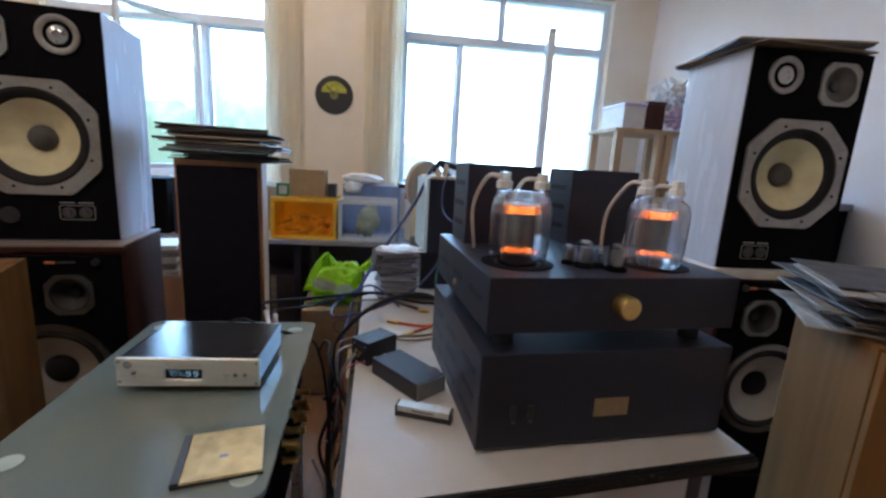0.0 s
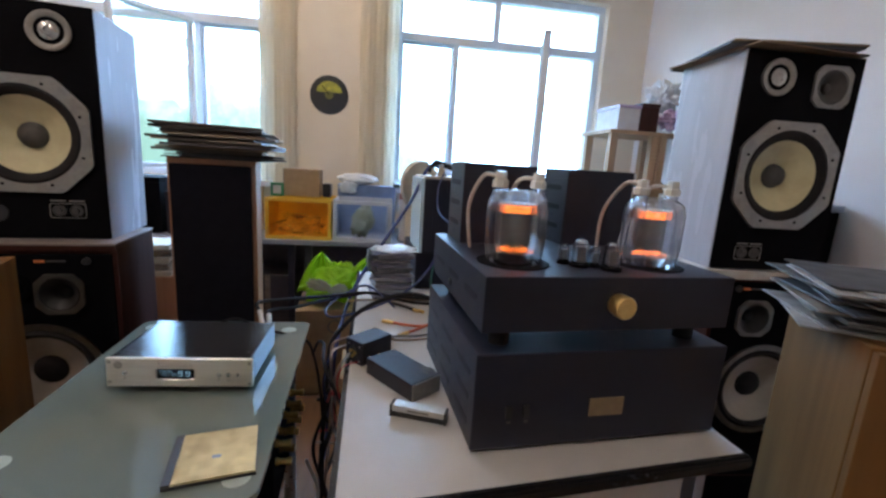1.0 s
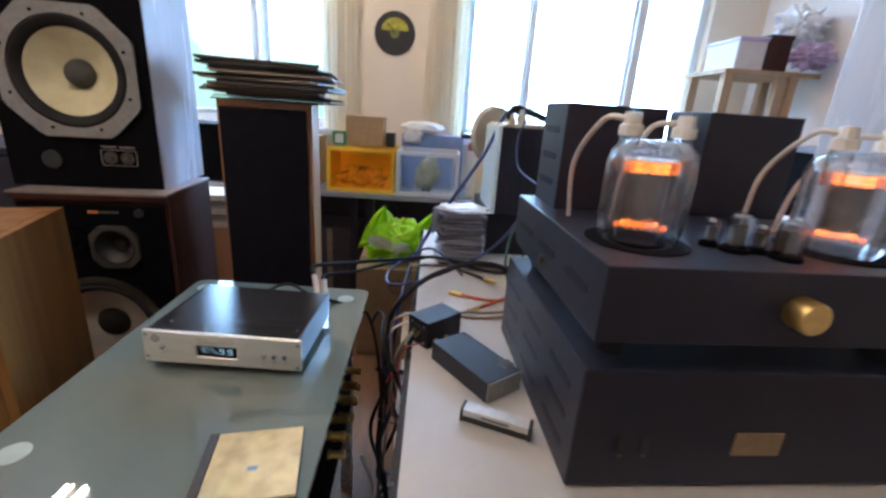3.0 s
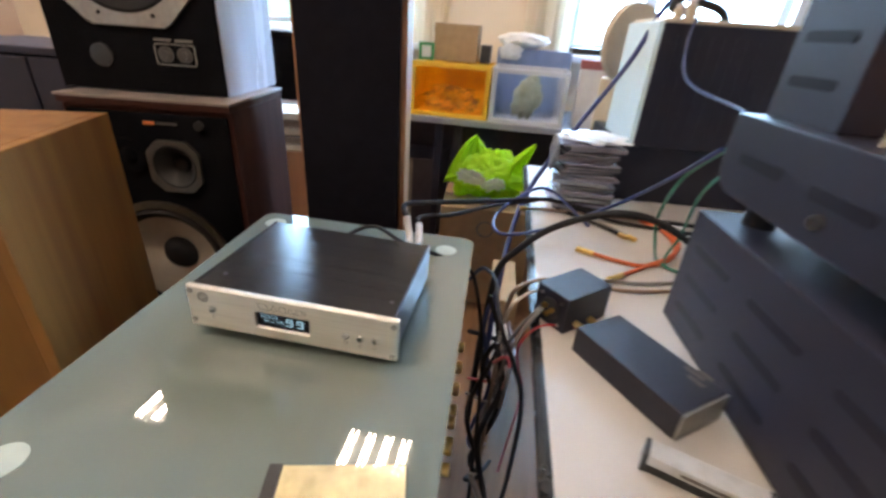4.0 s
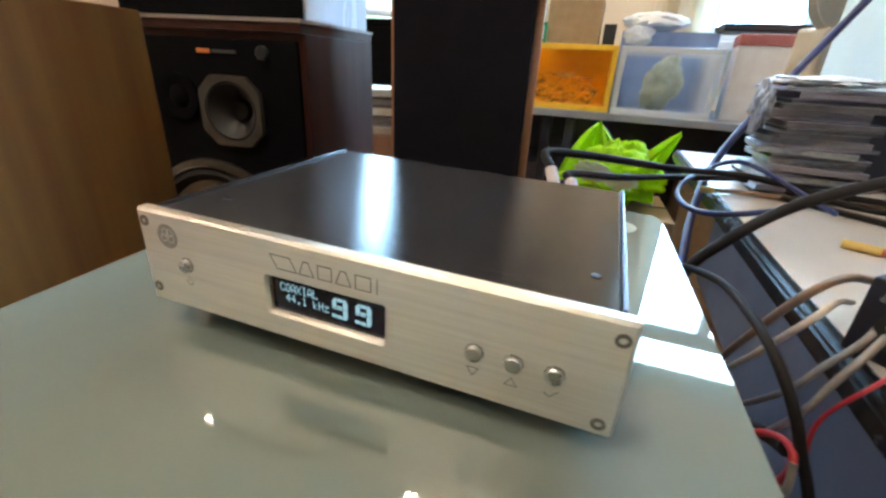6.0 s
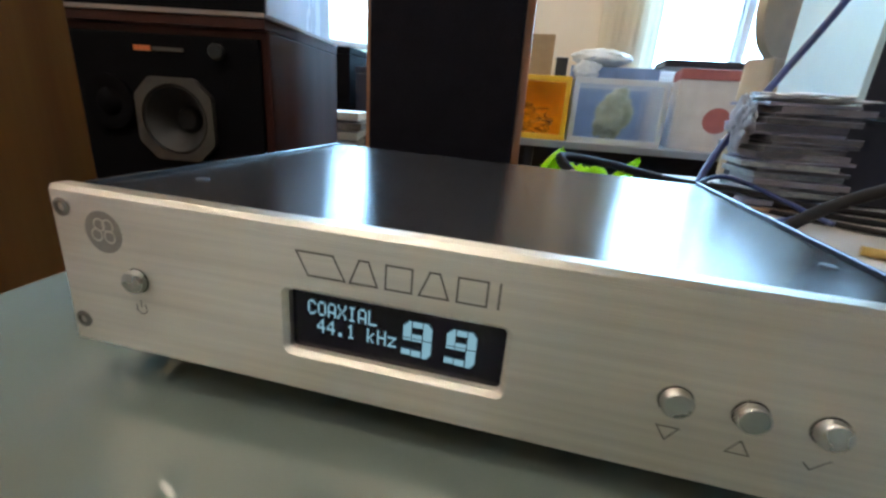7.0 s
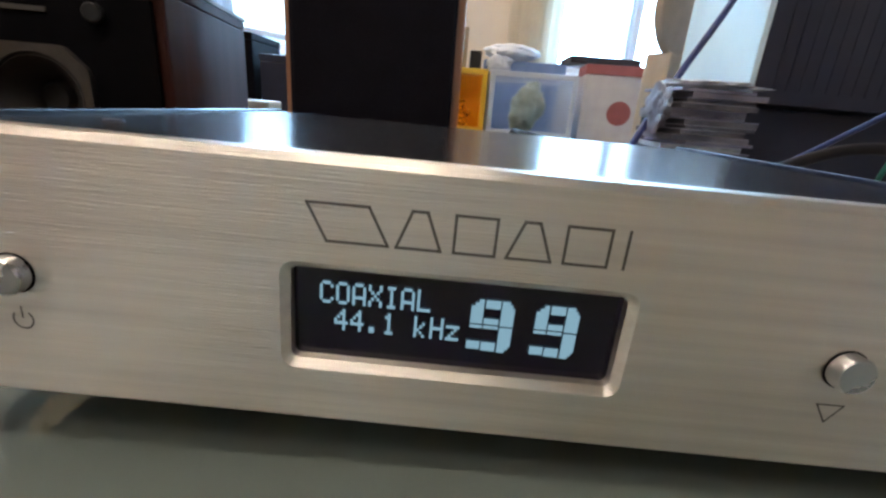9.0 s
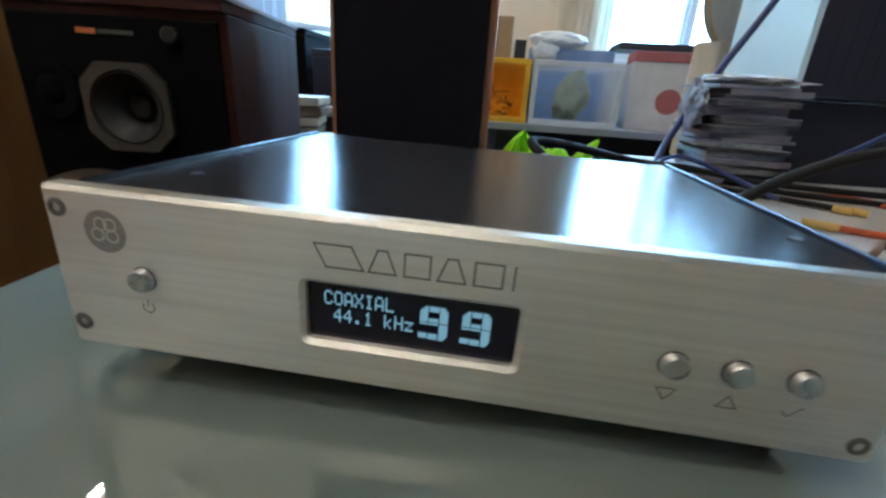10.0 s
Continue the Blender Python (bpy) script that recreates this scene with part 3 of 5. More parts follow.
for x, z in ((0.006, 0.0518), (0.006, 0.0075), (DACW - 0.006, 0.0505), (DACW - 0.0068, 0.0045)):
    s = part("screw", moved(lathe([(0.0034, -0.0005), (0.0034, 0.0004), (0.0028, 0.0008), (0.0018, 0.0008), (0.0015, -0.001), (0, -0.001)], 18), Matrix.Translation((x, 0, z)) @ FRONT), nickel, dac, smooth=True)
part("body", box((0.0085, DACW - 0.0085, 0.0085, 0.215, 0.0, H - 0.0012)), anodised, dac, "black brushed metal case", bevel=0.0008)
for x in (0.0058, DACW - 0.0083):
    part("side_trim", box((x, x + 0.0025, 0.0094, 0.217, 0.0, H + 0.0002)), anodised if x < 0.1 else anodised_sky, dac, "black side rail, the right one tinted for reflected sky", bevel=0.0006)
for x in (0.07, DACW - 0.07):
    for y in (0.07, 0.19):
        part("foot", moved(lathe([(0.009, -0.0172), (0.011, -0.015), (0.011, 0.002)], 20), pose(x, y, 0)), black_rubber, dac)
for x, dx, top in ((0.217, -0.018, 0.036), (0.236, -0.011, 0.024)):
    part("adapter", tube([(x, 0.2225, 0.022), (x, 0.325, 0.003)], 0.0052, 12), steel, dac, "silver plug barrel")
    part("plug", tube([(x, 0.318, 0.003), (x - 0.002, 0.335, 0.007), (x + dx, 0.368, top)], 0.0072, 12), white_card, dac, "white plastic cable plug", smooth=True)
part("socket", tube([(0.1, 0.222, 0.03), (0.1, 0.245, 0.03)], 0.007, 12), black_plastic, dac)
for x in (0.262, 0.03):
    part("cover_screw", lathe([(0.0028, 0), (0.0024, 0.0006), (0, 0.0004)], 12, pose(x, 0.04, H - 0.0012)), black_metal, dac)

# ---- compact disc case ----
cd = thing("disc_case", pose(0.23, -0.285, GT, 0, 0, 13.0), "clear compact disc case with a cream printed cover", "disc case")
cover_print = material("cover_print", (0.8, 0.68, 0.36), 0.3, color2=(0.4, 0.3, 0.15), scale=38, detail=10, rvar=0.05)
part("tray", box((0, 0.131, 0, 0.126, 0, 0.0045)), black_plastic, cd, bevel=0.0006)
part("cover", box((0.013, 0.1295, 0.0015, 0.1245, 0.0048, 0.0085)), cover_print, cd, "cream cover with faint dark drawing")
lid = part("lid", box((0.012, 0.131, 0, 0.126, 0.0088, 0.0101)), glass("clear_lid", clear=0.85), cd, bevel=0.0003)
lid.visible_shadow = False
part("spine", box((0, 0.012, 0, 0.126, 0.0047, 0.0095)), black_plastic, cd, bevel=0.0005)
part("sticker", box((0.063, 0.076, 0.048, 0.056, 0.0086, 0.0087)), blue_card, cd, "small blue square")

# ---- valve amplifier and its power supply ----
AM = pose(0.719, -0.188, G - 0.01, 0, 0, 4.3)
AW, AD, SZ = 0.54, 0.464, 0.198
supply = thing("power_supply", AM, "black metal amplifier power supply on the white desk", "amplifier")
part("case", box((0, AW, 0, AD, 0.006, SZ)), black_metal, supply, bevel=0.003)


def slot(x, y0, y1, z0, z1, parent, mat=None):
    """A pressed louvre on a face that looks to -x: a long plate darkened like a shaded mouth."""
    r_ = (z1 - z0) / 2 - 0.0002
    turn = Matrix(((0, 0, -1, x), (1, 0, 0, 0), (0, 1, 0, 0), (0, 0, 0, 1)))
    part("louvre", moved(prism(rounded([(y0, z0), (y1, z0), (y1, z1), (y0, z1)], r_, 5), -0.001, 0.0009), turn), mat or black_matt, parent, "pressed louvre, its shaded mouth a dark plate")


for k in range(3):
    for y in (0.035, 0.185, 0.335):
        slot(0.0, y, y + 0.1, 0.04 + 0.05 * k, 0.053 + 0.05 * k, supply, louvre_shade_faint)
part("badge", box((0.238, 0.312, -0.003, 0.0, 0.062, 0.1)), material("badge_gold", (0.42, 0.3, 0.17), 0.4, 0.5, scale=60), supply, "dull gold rectangular badge", bevel=0.0006)
for x in (0.07, 0.105):
    part("switch", box((x - 0.006, x + 0.006, -0.004, 0, 0.07, 0.095)), black_plastic, supply, bevel=0.001)
    part("switch_mark", box((x - 0.004, x + 0.004, -0.0045, -0.004, 0.06, 0.066)), cap_grey, supply)
for x in (0.05, AW - 0.05):
    for y in (0.05, AD - 0.05):
        part("foot", lathe([(0.018, 0), (0.02, 0.006)], 20, pose(x, y, 0)), black_rubber, supply)
BZ = 0.238  # underside of the amplifier above the desk
amp = thing("valve_amplifier", AM @ pose(0, 0, SZ), "black valve amplifier with two large glowing tubes", "amplifier")
B, T = BZ - SZ, 0.343 - SZ
side_view = [(0.003, B), (AD - 0.035, B), (AD - 0.018, B + 0.005), (AD - 0.005, B + 0.018), (AD, B + 0.035), (AD, T), (0.003, T)]
part("chassis", moved(prism(side_view, 0.006, AW - 0.011), Matrix(((0, 0, 1, 0), (1, 0, 0, 0), (0, 1, 0, 0), (0, 0, 0, 1)))), black_metal, amp, bevel=0.002)
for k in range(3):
    slot(0.006, 0.05 + 0.14 * k, 0.14 + 0.14 * k, B + 0.045, B + 0.06, amp, louvre_shade_faint)
for x in (0.06, AW - 0.06):
    for y in (0.06, AD - 0.05):
        part("foot", lathe([(0.02, 0), (0.02, B)], 20, pose(x, y, 0)), black_rubber, amp)
part("knob", moved(lathe([(0.021, 0), (0.022, 0.004), (0.022, 0.026), (0.0195, 0.029), (0, 0.029)], 36), Matrix.Translation((0.271, 0.003, 0.291 - SZ)) @ FRONT), brass, amp, "polished brass volume knob", smooth=True)
part("side_jack", moved(lathe([(0.008, 0), (0.008, 0.006), (0.004, 0.006), (0.004, -0.004)], 16), Matrix.Translation((0.006, 0.25, B + 0.028)) @ Matrix.Rotation(radians(-90), 4, "Y")), nickel, amp)


def transformer(x0, x1, y0, y1):
    c = part("transformer_cover", box((x0, x1, y0, y1, T, T + 0.196)), black_metal, amp, "black louvred transformer cover", bevel=0.002)
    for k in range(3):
        slot(x0, y0 + 0.03, y1 - 0.02, T + 0.04 + 0.05 * k, T + 0.053 + 0.05 * k, c, louvre_shade)


transformer(0.04, 0.23, 0.325, 0.46)
transformer(0.312, 0.5, 0.325, 0.46)
bulb_glass = glass("bulb_glass", (0.95, 0.95, 0.96), ior=1.45, clear=0.25)


def bulb(profile, wall, n, m):
    """A hollow blown glass shape of even wall thickness, closed at the top, rim at the bottom."""
    inner = [(max(r - wall, 0), z - (wall if r < wall else 0)) for r, z in profile]
    inner[0] = (profile[0][0] - wall, profile[0][1])
    bm = lathe(profile + inner[::-1] + profile[:1], n, m)
    bmesh.ops.remove_doubles(bm, verts=bm.verts, dist=1e-6)
    return bm


filament = glow("filament", (1.0, 0.21, 0.028), 2.1)
getter = material("getter", (0.75, 0.75, 0.76), 0.15, 1.0, scale=60)


def power_tube(x, y, bow=0.0):
    v = part("power_tube", bulb([(0.051, T + 0.001), (0.057, T + 0.01), (0.06, T + 0.035), (0.061, T + 0.11), (0.056, T + 0.132), (0.04, T + 0.145), (0, T + 0.148)], 0.0018, 40, pose(x, y, 0)), bulb_glass, amp, "large clear glass power tube", smooth=True)
    v.visible_shadow = False
    part("socket_ring", lathe([(0.074, T + 0.0005), (0.074, T + 0.002), (0.05, T + 0.002), (0.05, T + 0.0005)], 40, pose(x, y, 0)), black_matt, amp)
    part("tube_base", lathe([(0.04, T - 0.01), (0.04, T + 0.006), (0, T + 0.006)], 32, pose(x, y, 0)), black_matt, v)
    part("anode", moved(joined(lathe([(0.0285, 0.034), (0.0285, 0.1)], 28), lathe([(0.0295, 0.066), (0.0295, 0.069)], 28)), Matrix.Translation((x, y, T)) @ Matrix.Diagonal((1.05, 0.75, 1, 1))), nickel, v, "grey metal anode")
    for z in (0.028, 0.104, 0.112):
        pts = [(x + 0.026 * math.cos(a), y + 0.017 * math.sin(a), T + z + (0.0032 if k % 2 else -0.0032)) for k, a in enumerate(np.linspace(0, 2 * math.pi, 37))]
        part("filament", tube(pts, 0.00055, 5, 2), filament, v, "glowing orange filament")
    part("mica_disc", lathe([(0.036, 0.118), (0.036, 0.12), (0, 0.12)], 28, pose(x, y, T)), ceramic, v)
    for k in (-1, 1):
        part("support_wire", tube([(x + 0.034 * k, y, T + 0.005), (x + 0.034 * k, y, T + 0.12)], 0.0012, 6), nickel, v)
        part("neck", lathe([(0.014, 0.1), (0.0145, 0.142), (0.012, 0.155), (0.011, 0.155), (0.0133, 0.142), (0.0128, 0.1), (0.014, 0.1)], 18, pose(x + 0.043 * k, y + 0.008 * k, T)), bulb_glass, v, smooth=True).visible_shadow = False
        part("cap", lathe([(0.0125, 0.15), (0.0165, 0.151), (0.0165, 0.164), (0.0125, 0.166), (0.0115, 0.181), (0, 0.182)], 8, pose(x + 0.043 * k, y + 0.008 * k, T)), ceramic, v, "white ceramic cap")
    part("cap_lead", tube([(x - 0.05, y - 0.005, T + 0.173), (x - 0.068 + bow * 0.4, y + 0.03, T + 0.168), (x - 0.07 + bow, y + 0.11, T + 0.1), (x - 0.05 + bow, y + 0.15, T)], 0.0042, 8), white_cloth, v, "white insulated lead")
    part("cap_lead", tube([(x + 0.036, y + 0.012, T + 0.171), (x + 0.015, y + 0.05, T + 0.16), (x + 0.008, y + 0.1, T + 0.08), (x + 0.01, y + 0.12, T)], 0.0042, 8), white_cloth, v)


power_tube(0.1, 0.122)
power_tube(0.404, 0.11, 0.02)


def small_tube(x, y, r=0.013, h=0.052):
    v = part("small_tube", bulb([(r, T), (r, T + h * 0.75), (r * 0.75, T + h * 0.92), (0, T + h)], 0.001, 24, pose(x, y, 0)), bulb_glass, amp, "small clear glass tube", smooth=True)
    v.visible_shadow = False
    part("tube_socket", lathe([(r * 1.25, T), (r * 1.25, T + 0.006), (r, T + 0.008)], 20, pose(x, y, 0)), black_matt, amp)
    part("getter", lathe([(r * 0.7, T + h * 0.88), (r * 0.45, T + h * 0.94), (0, T + h * 0.97)], 24, pose(x, y, 0)), getter, v, smooth=True)
    part("electrode", box((x - r * 0.55, x + r * 0.55, y - r * 0.35, y + r * 0.35, T + 0.01, T + h * 0.7)), nickel, v)


small_tube(0.232, 0.09, 0.0165, 0.058)
small_tube(0.285, 0.06, 0.017, 0.058)
small_tube(0.209, 0.115, 0.0105, 0.043)
small_tube(0.262, 0.085, 0.0105, 0.043)


# ---- loudspeakers ----
def disc_part(name, prof, n, x, z, mat, parent, label="", smooth=True, phase=0.0):
    return part(name, moved(lathe(prof, n, phase=phase), Matrix.Translation((x, 0, z)) @ FRONT), mat, parent, label, smooth=smooth)



def octagon(r, rc, n=64):
    """A square of half size r with straight cut corners at the distance rc, point by point round the circle."""
    out = []
    for k in range(n):
        a = 2 * math.pi * (k + 0.5) / n
        c, s = abs(math.cos(a)), abs(math.sin(a))
        d = min(r / max(c, 1e-6), r / max(s, 1e-6), rc * math.sqrt(2) / (c + s))
        out.append((d * math.cos(a), d * math.sin(a)))
    return out


def ring(r, n=64):
    return [(r * math.cos(2 * math.pi * (k + 0.5) / n), r * math.sin(2 * math.pi * (k + 0.5) / n)) for k in range(n)]


def circle(r, count):
    """Points of a circle."""
    return [(r * math.cos(2 * math.pi * (k + 0.5) / count + math.pi - 0.0), r * math.sin(2 * math.pi * (k + 0.5) / count + math.pi)) for k in range(count)]


def big_speaker(m, label, side):
    """Three-way studio loudspeaker, front at y = 0, bottom at z = 0."""
    s = thing("loudspeaker", m, label, "loudspeaker", "large studio loudspeakers")
    w, h, d = 0.376, 0.655, 0.3
    wz, wx = 0.298, 0.0
    holes = [(wx, wz, 0.135), (side * 0.092, 0.565, 0.05), (-side * 0.084, 0.58, 0.035)]
    drilled(part("cabinet", box((-w / 2, w / 2, 0.008, d, 0, h)), speaker_side_lit, s, "dark grey vinyl cabinet, coloured pale for window light", bevel=0.003), holes)
    drilled(part("baffle", box((-w / 2 + 0.002, w / 2 - 0.002, 0, 0.0075, 0.002, h - 0.002)), black_matt, s, "black front baffle", bevel=0.002), holes)
    mids(s, side * 0.092, 0.565, -side * 0.084, 0.58)
    o = octagon(0.161, 0.172)
    frame_ = part("woofer_frame", moved(ring_plate(o, ring(0.137), 0, 0.009), Matrix.Translation((wx, 0, wz)) @ FRONT), alloy, s, "cast grey metal woofer frame")
    disc_part("surround", [(0.139, 0.004), (0.13, 0.009), (0.118, 0.006), (0.108, -0.004)], 48, wx, wz, black_rubber, s, "black woofer surround")
    disc_part("cone", [(0.109, -0.004), (0.075, -0.025), (0.036, -0.045)], 48, wx, wz, cone_cream, s, "cream paper woofer cone")
    disc_part("dust_cap", [(0.038, -0.044), (0.032, -0.03), (0.018, -0.022), (0, -0.02)], 40, wx, wz, cap_grey, s, "grey dust cap")
    for k in range(8):
        a = 2 * math.pi * (k + 0.5) / 8
        part("bolt", moved(lathe([(0.004, 0.009), (0.004, 0.0115), (0, 0.0115)], 8), Matrix.Translation((wx + 0.15 * math.cos(a), 0, wz + 0.15 * math.sin(a))) @ FRONT), black_matt, frame_)
    return s, w, h


def mids(s, mx, mz, tx, tz):
    o = octagon(0.06, 0.07)
    part("midrange_frame", moved(ring_plate(o, ring(0.05), 0, 0.007), Matrix.Translation((mx, 0, mz)) @ FRONT), alloy, s, "square grey midrange frame")
    disc_part("midrange_cone", [(0.051, 0.003), (0.045, 0.005), (0.04, 0.0), (0.015, -0.02), (0.012, -0.012), (0, -0.01)], 36, mx, mz, cap_grey, s, "dark grey midrange cone")
    disc_part("tweeter_ring", [(0.052, 0), (0.052, 0.007), (0.047, 0.0085), (0.036, 0.004), (0.035, 0)], 40, tx, tz, alloy, s, "round grey tweeter ring")
    disc_part("tweeter_recess", [(0.036, 0.002), (0.026, 0.001), (0.025, 0.005)], 32, tx, tz, black_matt, s)
    disc_part("tweeter_dome", [(0.025, 0.004), (0.017, 0.005), (0.011, 0.008), (0.009, 0.004), (0, 0.006)], 32, tx, tz, steel, s, "silver tweeter dome")


def controls(s, x, z):
    for dx in (-0.021, 0.021):
        disc_part("level_control", [(0.017, 0), (0.017, 0.003), (0.014, 0.003), (0.0135, 0.001), (0.008, 0.001), (0.008, 0.01), (0, 0.01)], 24, x + dx, z, cap_grey, s, "small round level control")
    part("control_plate", moved(ring_plate(rounded([(-0.045, -0.022), (0.045, -0.022), (0.045, 0.022), (-0.045, 0.022)], 0.008), rounded([(-0.043, -0.02), (0.043, -0.02), (0.043, 0.02), (-0.043, 0.02)], 0.007), 0, 0.0012), Matrix.Translation((x, 0, z)) @ FRONT), alloy, s)
    part("control_mark", box((x - 0.042, x - 0.004, -0.001, 0, z + 0.027, z + 0.031), (x + 0.004, x + 0.042, -0.001, 0, z + 0.027, z + 0.031)), alloy, s)


def lower_speaker(m, label, side):
    """Wood-sided loudspeaker with a pale woofer, front at y = 0, bottom at z = 0."""
    s = thing("loudspeaker", m, label, "loudspeaker", "wood-sided loudspeakers")
    w, h, d = 0.38, 0.722, 0.31
    mx, mz, wx, wz = side * 0.045, 0.592, -side * 0.018, 0.342
    holes = [(mx, mz, 0.05), (wx, wz, 0.138)]
    drilled(part("cabinet", box((-w / 2, w / 2, 0.012, d, 0, h)), walnut, s, "reddish-brown wood cabinet", bevel=0.003), holes)
    drilled(part("baffle", box((-w / 2 + 0.012, w / 2 - 0.012, 0.004, 0.0115, 0.012, h - 0.012)), black_matt, s, "black front baffle", bevel=0.002), holes)
    o = octagon(0.06, 0.066)
    part("midrange_frame", moved(ring_plate(o, ring(0.051), -0.004, 0.006), Matrix.Translation((mx, 0, mz)) @ FRONT), alloy_dark, s, "cast grey metal midrange frame")
    disc_part("midrange_cone", [(0.052, 0.002), (0.047, 0.004), (0.042, -0.002), (0.02, -0.03), (0.015, -0.022), (0, -0.02)], 36, mx, mz, cone_dark, s, "dark grey midrange cone")
    disc_part("woofer_ring", [(0.16, -0.003), (0.16, 0.004), (0.145, 0.006), (0.14, -0.002)], 48, wx, wz, nickel, s, "dark woofer ring")
    disc_part("surround", [(0.142, 0.0), (0.132, 0.008), (0.118, -0.002)], 48, wx, wz, black_rubber, s)
    disc_part("cone", [(0.12, -0.002), (0.08, -0.024), (0.042, -0.044)], 48, wx, wz, cone_white, s, "off-white woofer cone")
    disc_part("dust_cap", [(0.046, -0.043), (0.038, -0.032), (0.02, -0.026), (0, -0.025)], 40, wx, wz, black_rubber, s, "black dust cap")
    disc_part("tweeter", [(0.04, -0.003), (0.04, 0.003), (0.034, 0.004), (0.02, 0.0), (0.016, 0.004), (0, 0.007)], 32, mx - side * 0.105, 0.612, black_matt, s)
    disc_part("level_knob", [(0.011, -0.003), (0.011, 0.004), (0.009, 0.006), (0, 0.006)], 20, mx + side * 0.072, 0.69, black_plastic, s)
    part("badge", box((mx - 0.055, mx - 0.03, 0.0015, 0.0038, 0.686, 0.693)), material("badge_orange", (0.85, 0.25, 0.08), 0.4, scale=40), s, "small orange badge")
    part("badge_bar", box((mx - 0.026, mx + 0.02, 0.0015, 0.0038, 0.687, 0.692)), cap_grey, s)
    return s

# loudspeaker stacks
LM = pose(-0.419, 0.446, 0, 0, 0, 8.2)
lo = lower_speaker(LM @ pose(0, 0, G + 0.212 - 0.722), "walnut loudspeaker with a pale woofer, under another loudspeaker", 1)
st = thing("speaker_stand", LM, "dark low stand under a loudspeaker", "stand")
part("platform", box((-0.19, 0.19, 0.01, 0.3, 0, G + 0.212 - 0.7225)), black_matt, st, bevel=0.004)
bo = thing("shelf_board", LM @ pose(0, 0, G + 0.2125), "pale board between two stacked loudspeakers", "board")
part("board", box((-0.19, 0.19, 0.0, 0.31, 0, 0.014)), walnut, bo, bevel=0.001)
# the light on the board's top is put into this paler sheet
part("facing", box((-0.192, 0.192, -0.003, 0.313, 0.0145, 0.02)), board_top_lit, bo, "dull pinkish upper face, lighter for the light it catches")
up = big_speaker(pose(-0.458, 0.508, G + 0.233, 0, 0, 8.7), "black studio loudspeaker with a cream woofer on a board", -1)[0]
controls(up, 0.085, 0.085)
disc_part("port_cap", [(0.024, 0), (0.024, 0.004), (0.02, 0.005), (0, 0.004)], 24, -0.08, 0.075, black_plastic, up)

RM = pose(1.762, 0.295, 0, 0, 0, -3)
lo = lower_speaker(RM @ pose(0.035, -0.01, G + 0.222 - 0.722), "wooden loudspeaker with a pale woofer, under another loudspeaker", -1)
st = thing("speaker_stand", RM, "dark low stand under a loudspeaker", "stand")
part("platform", box((-0.19, 0.19, 0.01, 0.3, 0, G + 0.222 - 0.7225)), black_matt, st, bevel=0.004)
bo = thing("shelf_board", RM @ pose(0, 0, G + 0.2225), "white board between two stacked loudspeakers", "board")
part("board", box((-0.22, 0.22, -0.02, 0.38, 0, 0.028)), board_white, bo, bevel=0.002)
up = big_speaker(RM @ pose(0, 0, G + 0.251), "black studio loudspeaker with a cream woofer and record sleeves on top", 1)[0]
controls(up, -0.07, 0.055)

# tall loudspeaker with a cloth front
tw = thing("tower_loudspeaker", pose(0.0, 0.592, 0, 0, 0, 10), "tall wooden loudspeaker with a dark cloth front", "loudspeaker")
TH = G + 0.492
part("cabinet", box((-0.124, 0.132, 0.006, 0.19, 0, TH)), tower_wood, tw, "reddish wood cabinet", bevel=0.003)
part("grille", box((-0.116, 0.118, -0.01, 0.0055, 0.05, TH - 0.018)), tower_cloth, tw, "dark woven cloth grille", bevel=0.006)


def sleeves(x, y, z, count, turn, label, seed, spread=0.03, size=0.315, pale=False):
    """A loose pile of record sleeves, each a thing of its own."""
    rnd = random.Random(seed)
    z0 = z
    for k in range(count):
        t = rnd.uniform(0.0025, 0.006 if pale else 0.009)
        c = rnd.choice([(0.05, 0.045, 0.04), (0.3, 0.2, 0.12), (0.16, 0.12, 0.09), (0.45, 0.38, 0.3), (0.1, 0.09, 0.1), (0.55, 0.5, 0.46)])
        if pale:
            c = rnd.choice([(0.36, 0.34, 0.32), (0.2, 0.19, 0.18), (0.46, 0.43, 0.4), (0.08, 0.075, 0.075), (0.3, 0.25, 0.2)])
        s = thing("record_sleeve", pose(x + rnd.uniform(-spread, spread), y + rnd.uniform(-spread, spread), z0, 0, 0, turn + rnd.uniform(-9, 9)), label, "record sleeve", "piled record sleeves")
        part("sleeve", box((-size / 2, size / 2, -size / 2, size / 2, 0, t)), material("sleeve_card", c, 0.6, color2=tuple(v * 0.6 for v in c), scale=18, rvar=0.2), s, bevel=min(0.0012, t / 3))
        z0 += t + 0.0006


sleeves(-0.004, 0.745, TH, 18, 8, "worn card record sleeve in a pile on the tall loudspeaker", 4, 0.04, 0.315)
sleeves(1.745, 0.46, G + 0.907, 4, -3, "worn card record sleeve on top of a loudspeaker", 7, 0.012, 0.375)

# oak cabinets at the sides
ok = thing("oak_cabinet", pose(-0.255, 0.0, 0, 0, 0, 20.5), "oak veneer cabinet beside the glass table", "cabinet")
part("side_panel", box((-0.018, 0, 0, 0.335, 0, G + 0.226)), oak, ok, bevel=0.002)
part("side_panel", box((-0.4, -0.382, 0, 0.335, 0, G + 0.226)), oak, ok, bevel=0.002)
part("top_panel", box((-0.3815, -0.0185, 0.0, 0.335, G + 0.208, G + 0.226)), oak, ok, bevel=0.001)
part("front_panel", box((-0.3815, -0.0185, 0.002, 0.02, 0.0, G + 0.2075)), oak_light, ok, "lighter oak front", bevel=0.002)
part("back_panel", box((-0.3815, -0.0185, 0.315, 0.333, 0.0, G + 0.2075)), oak, ok)
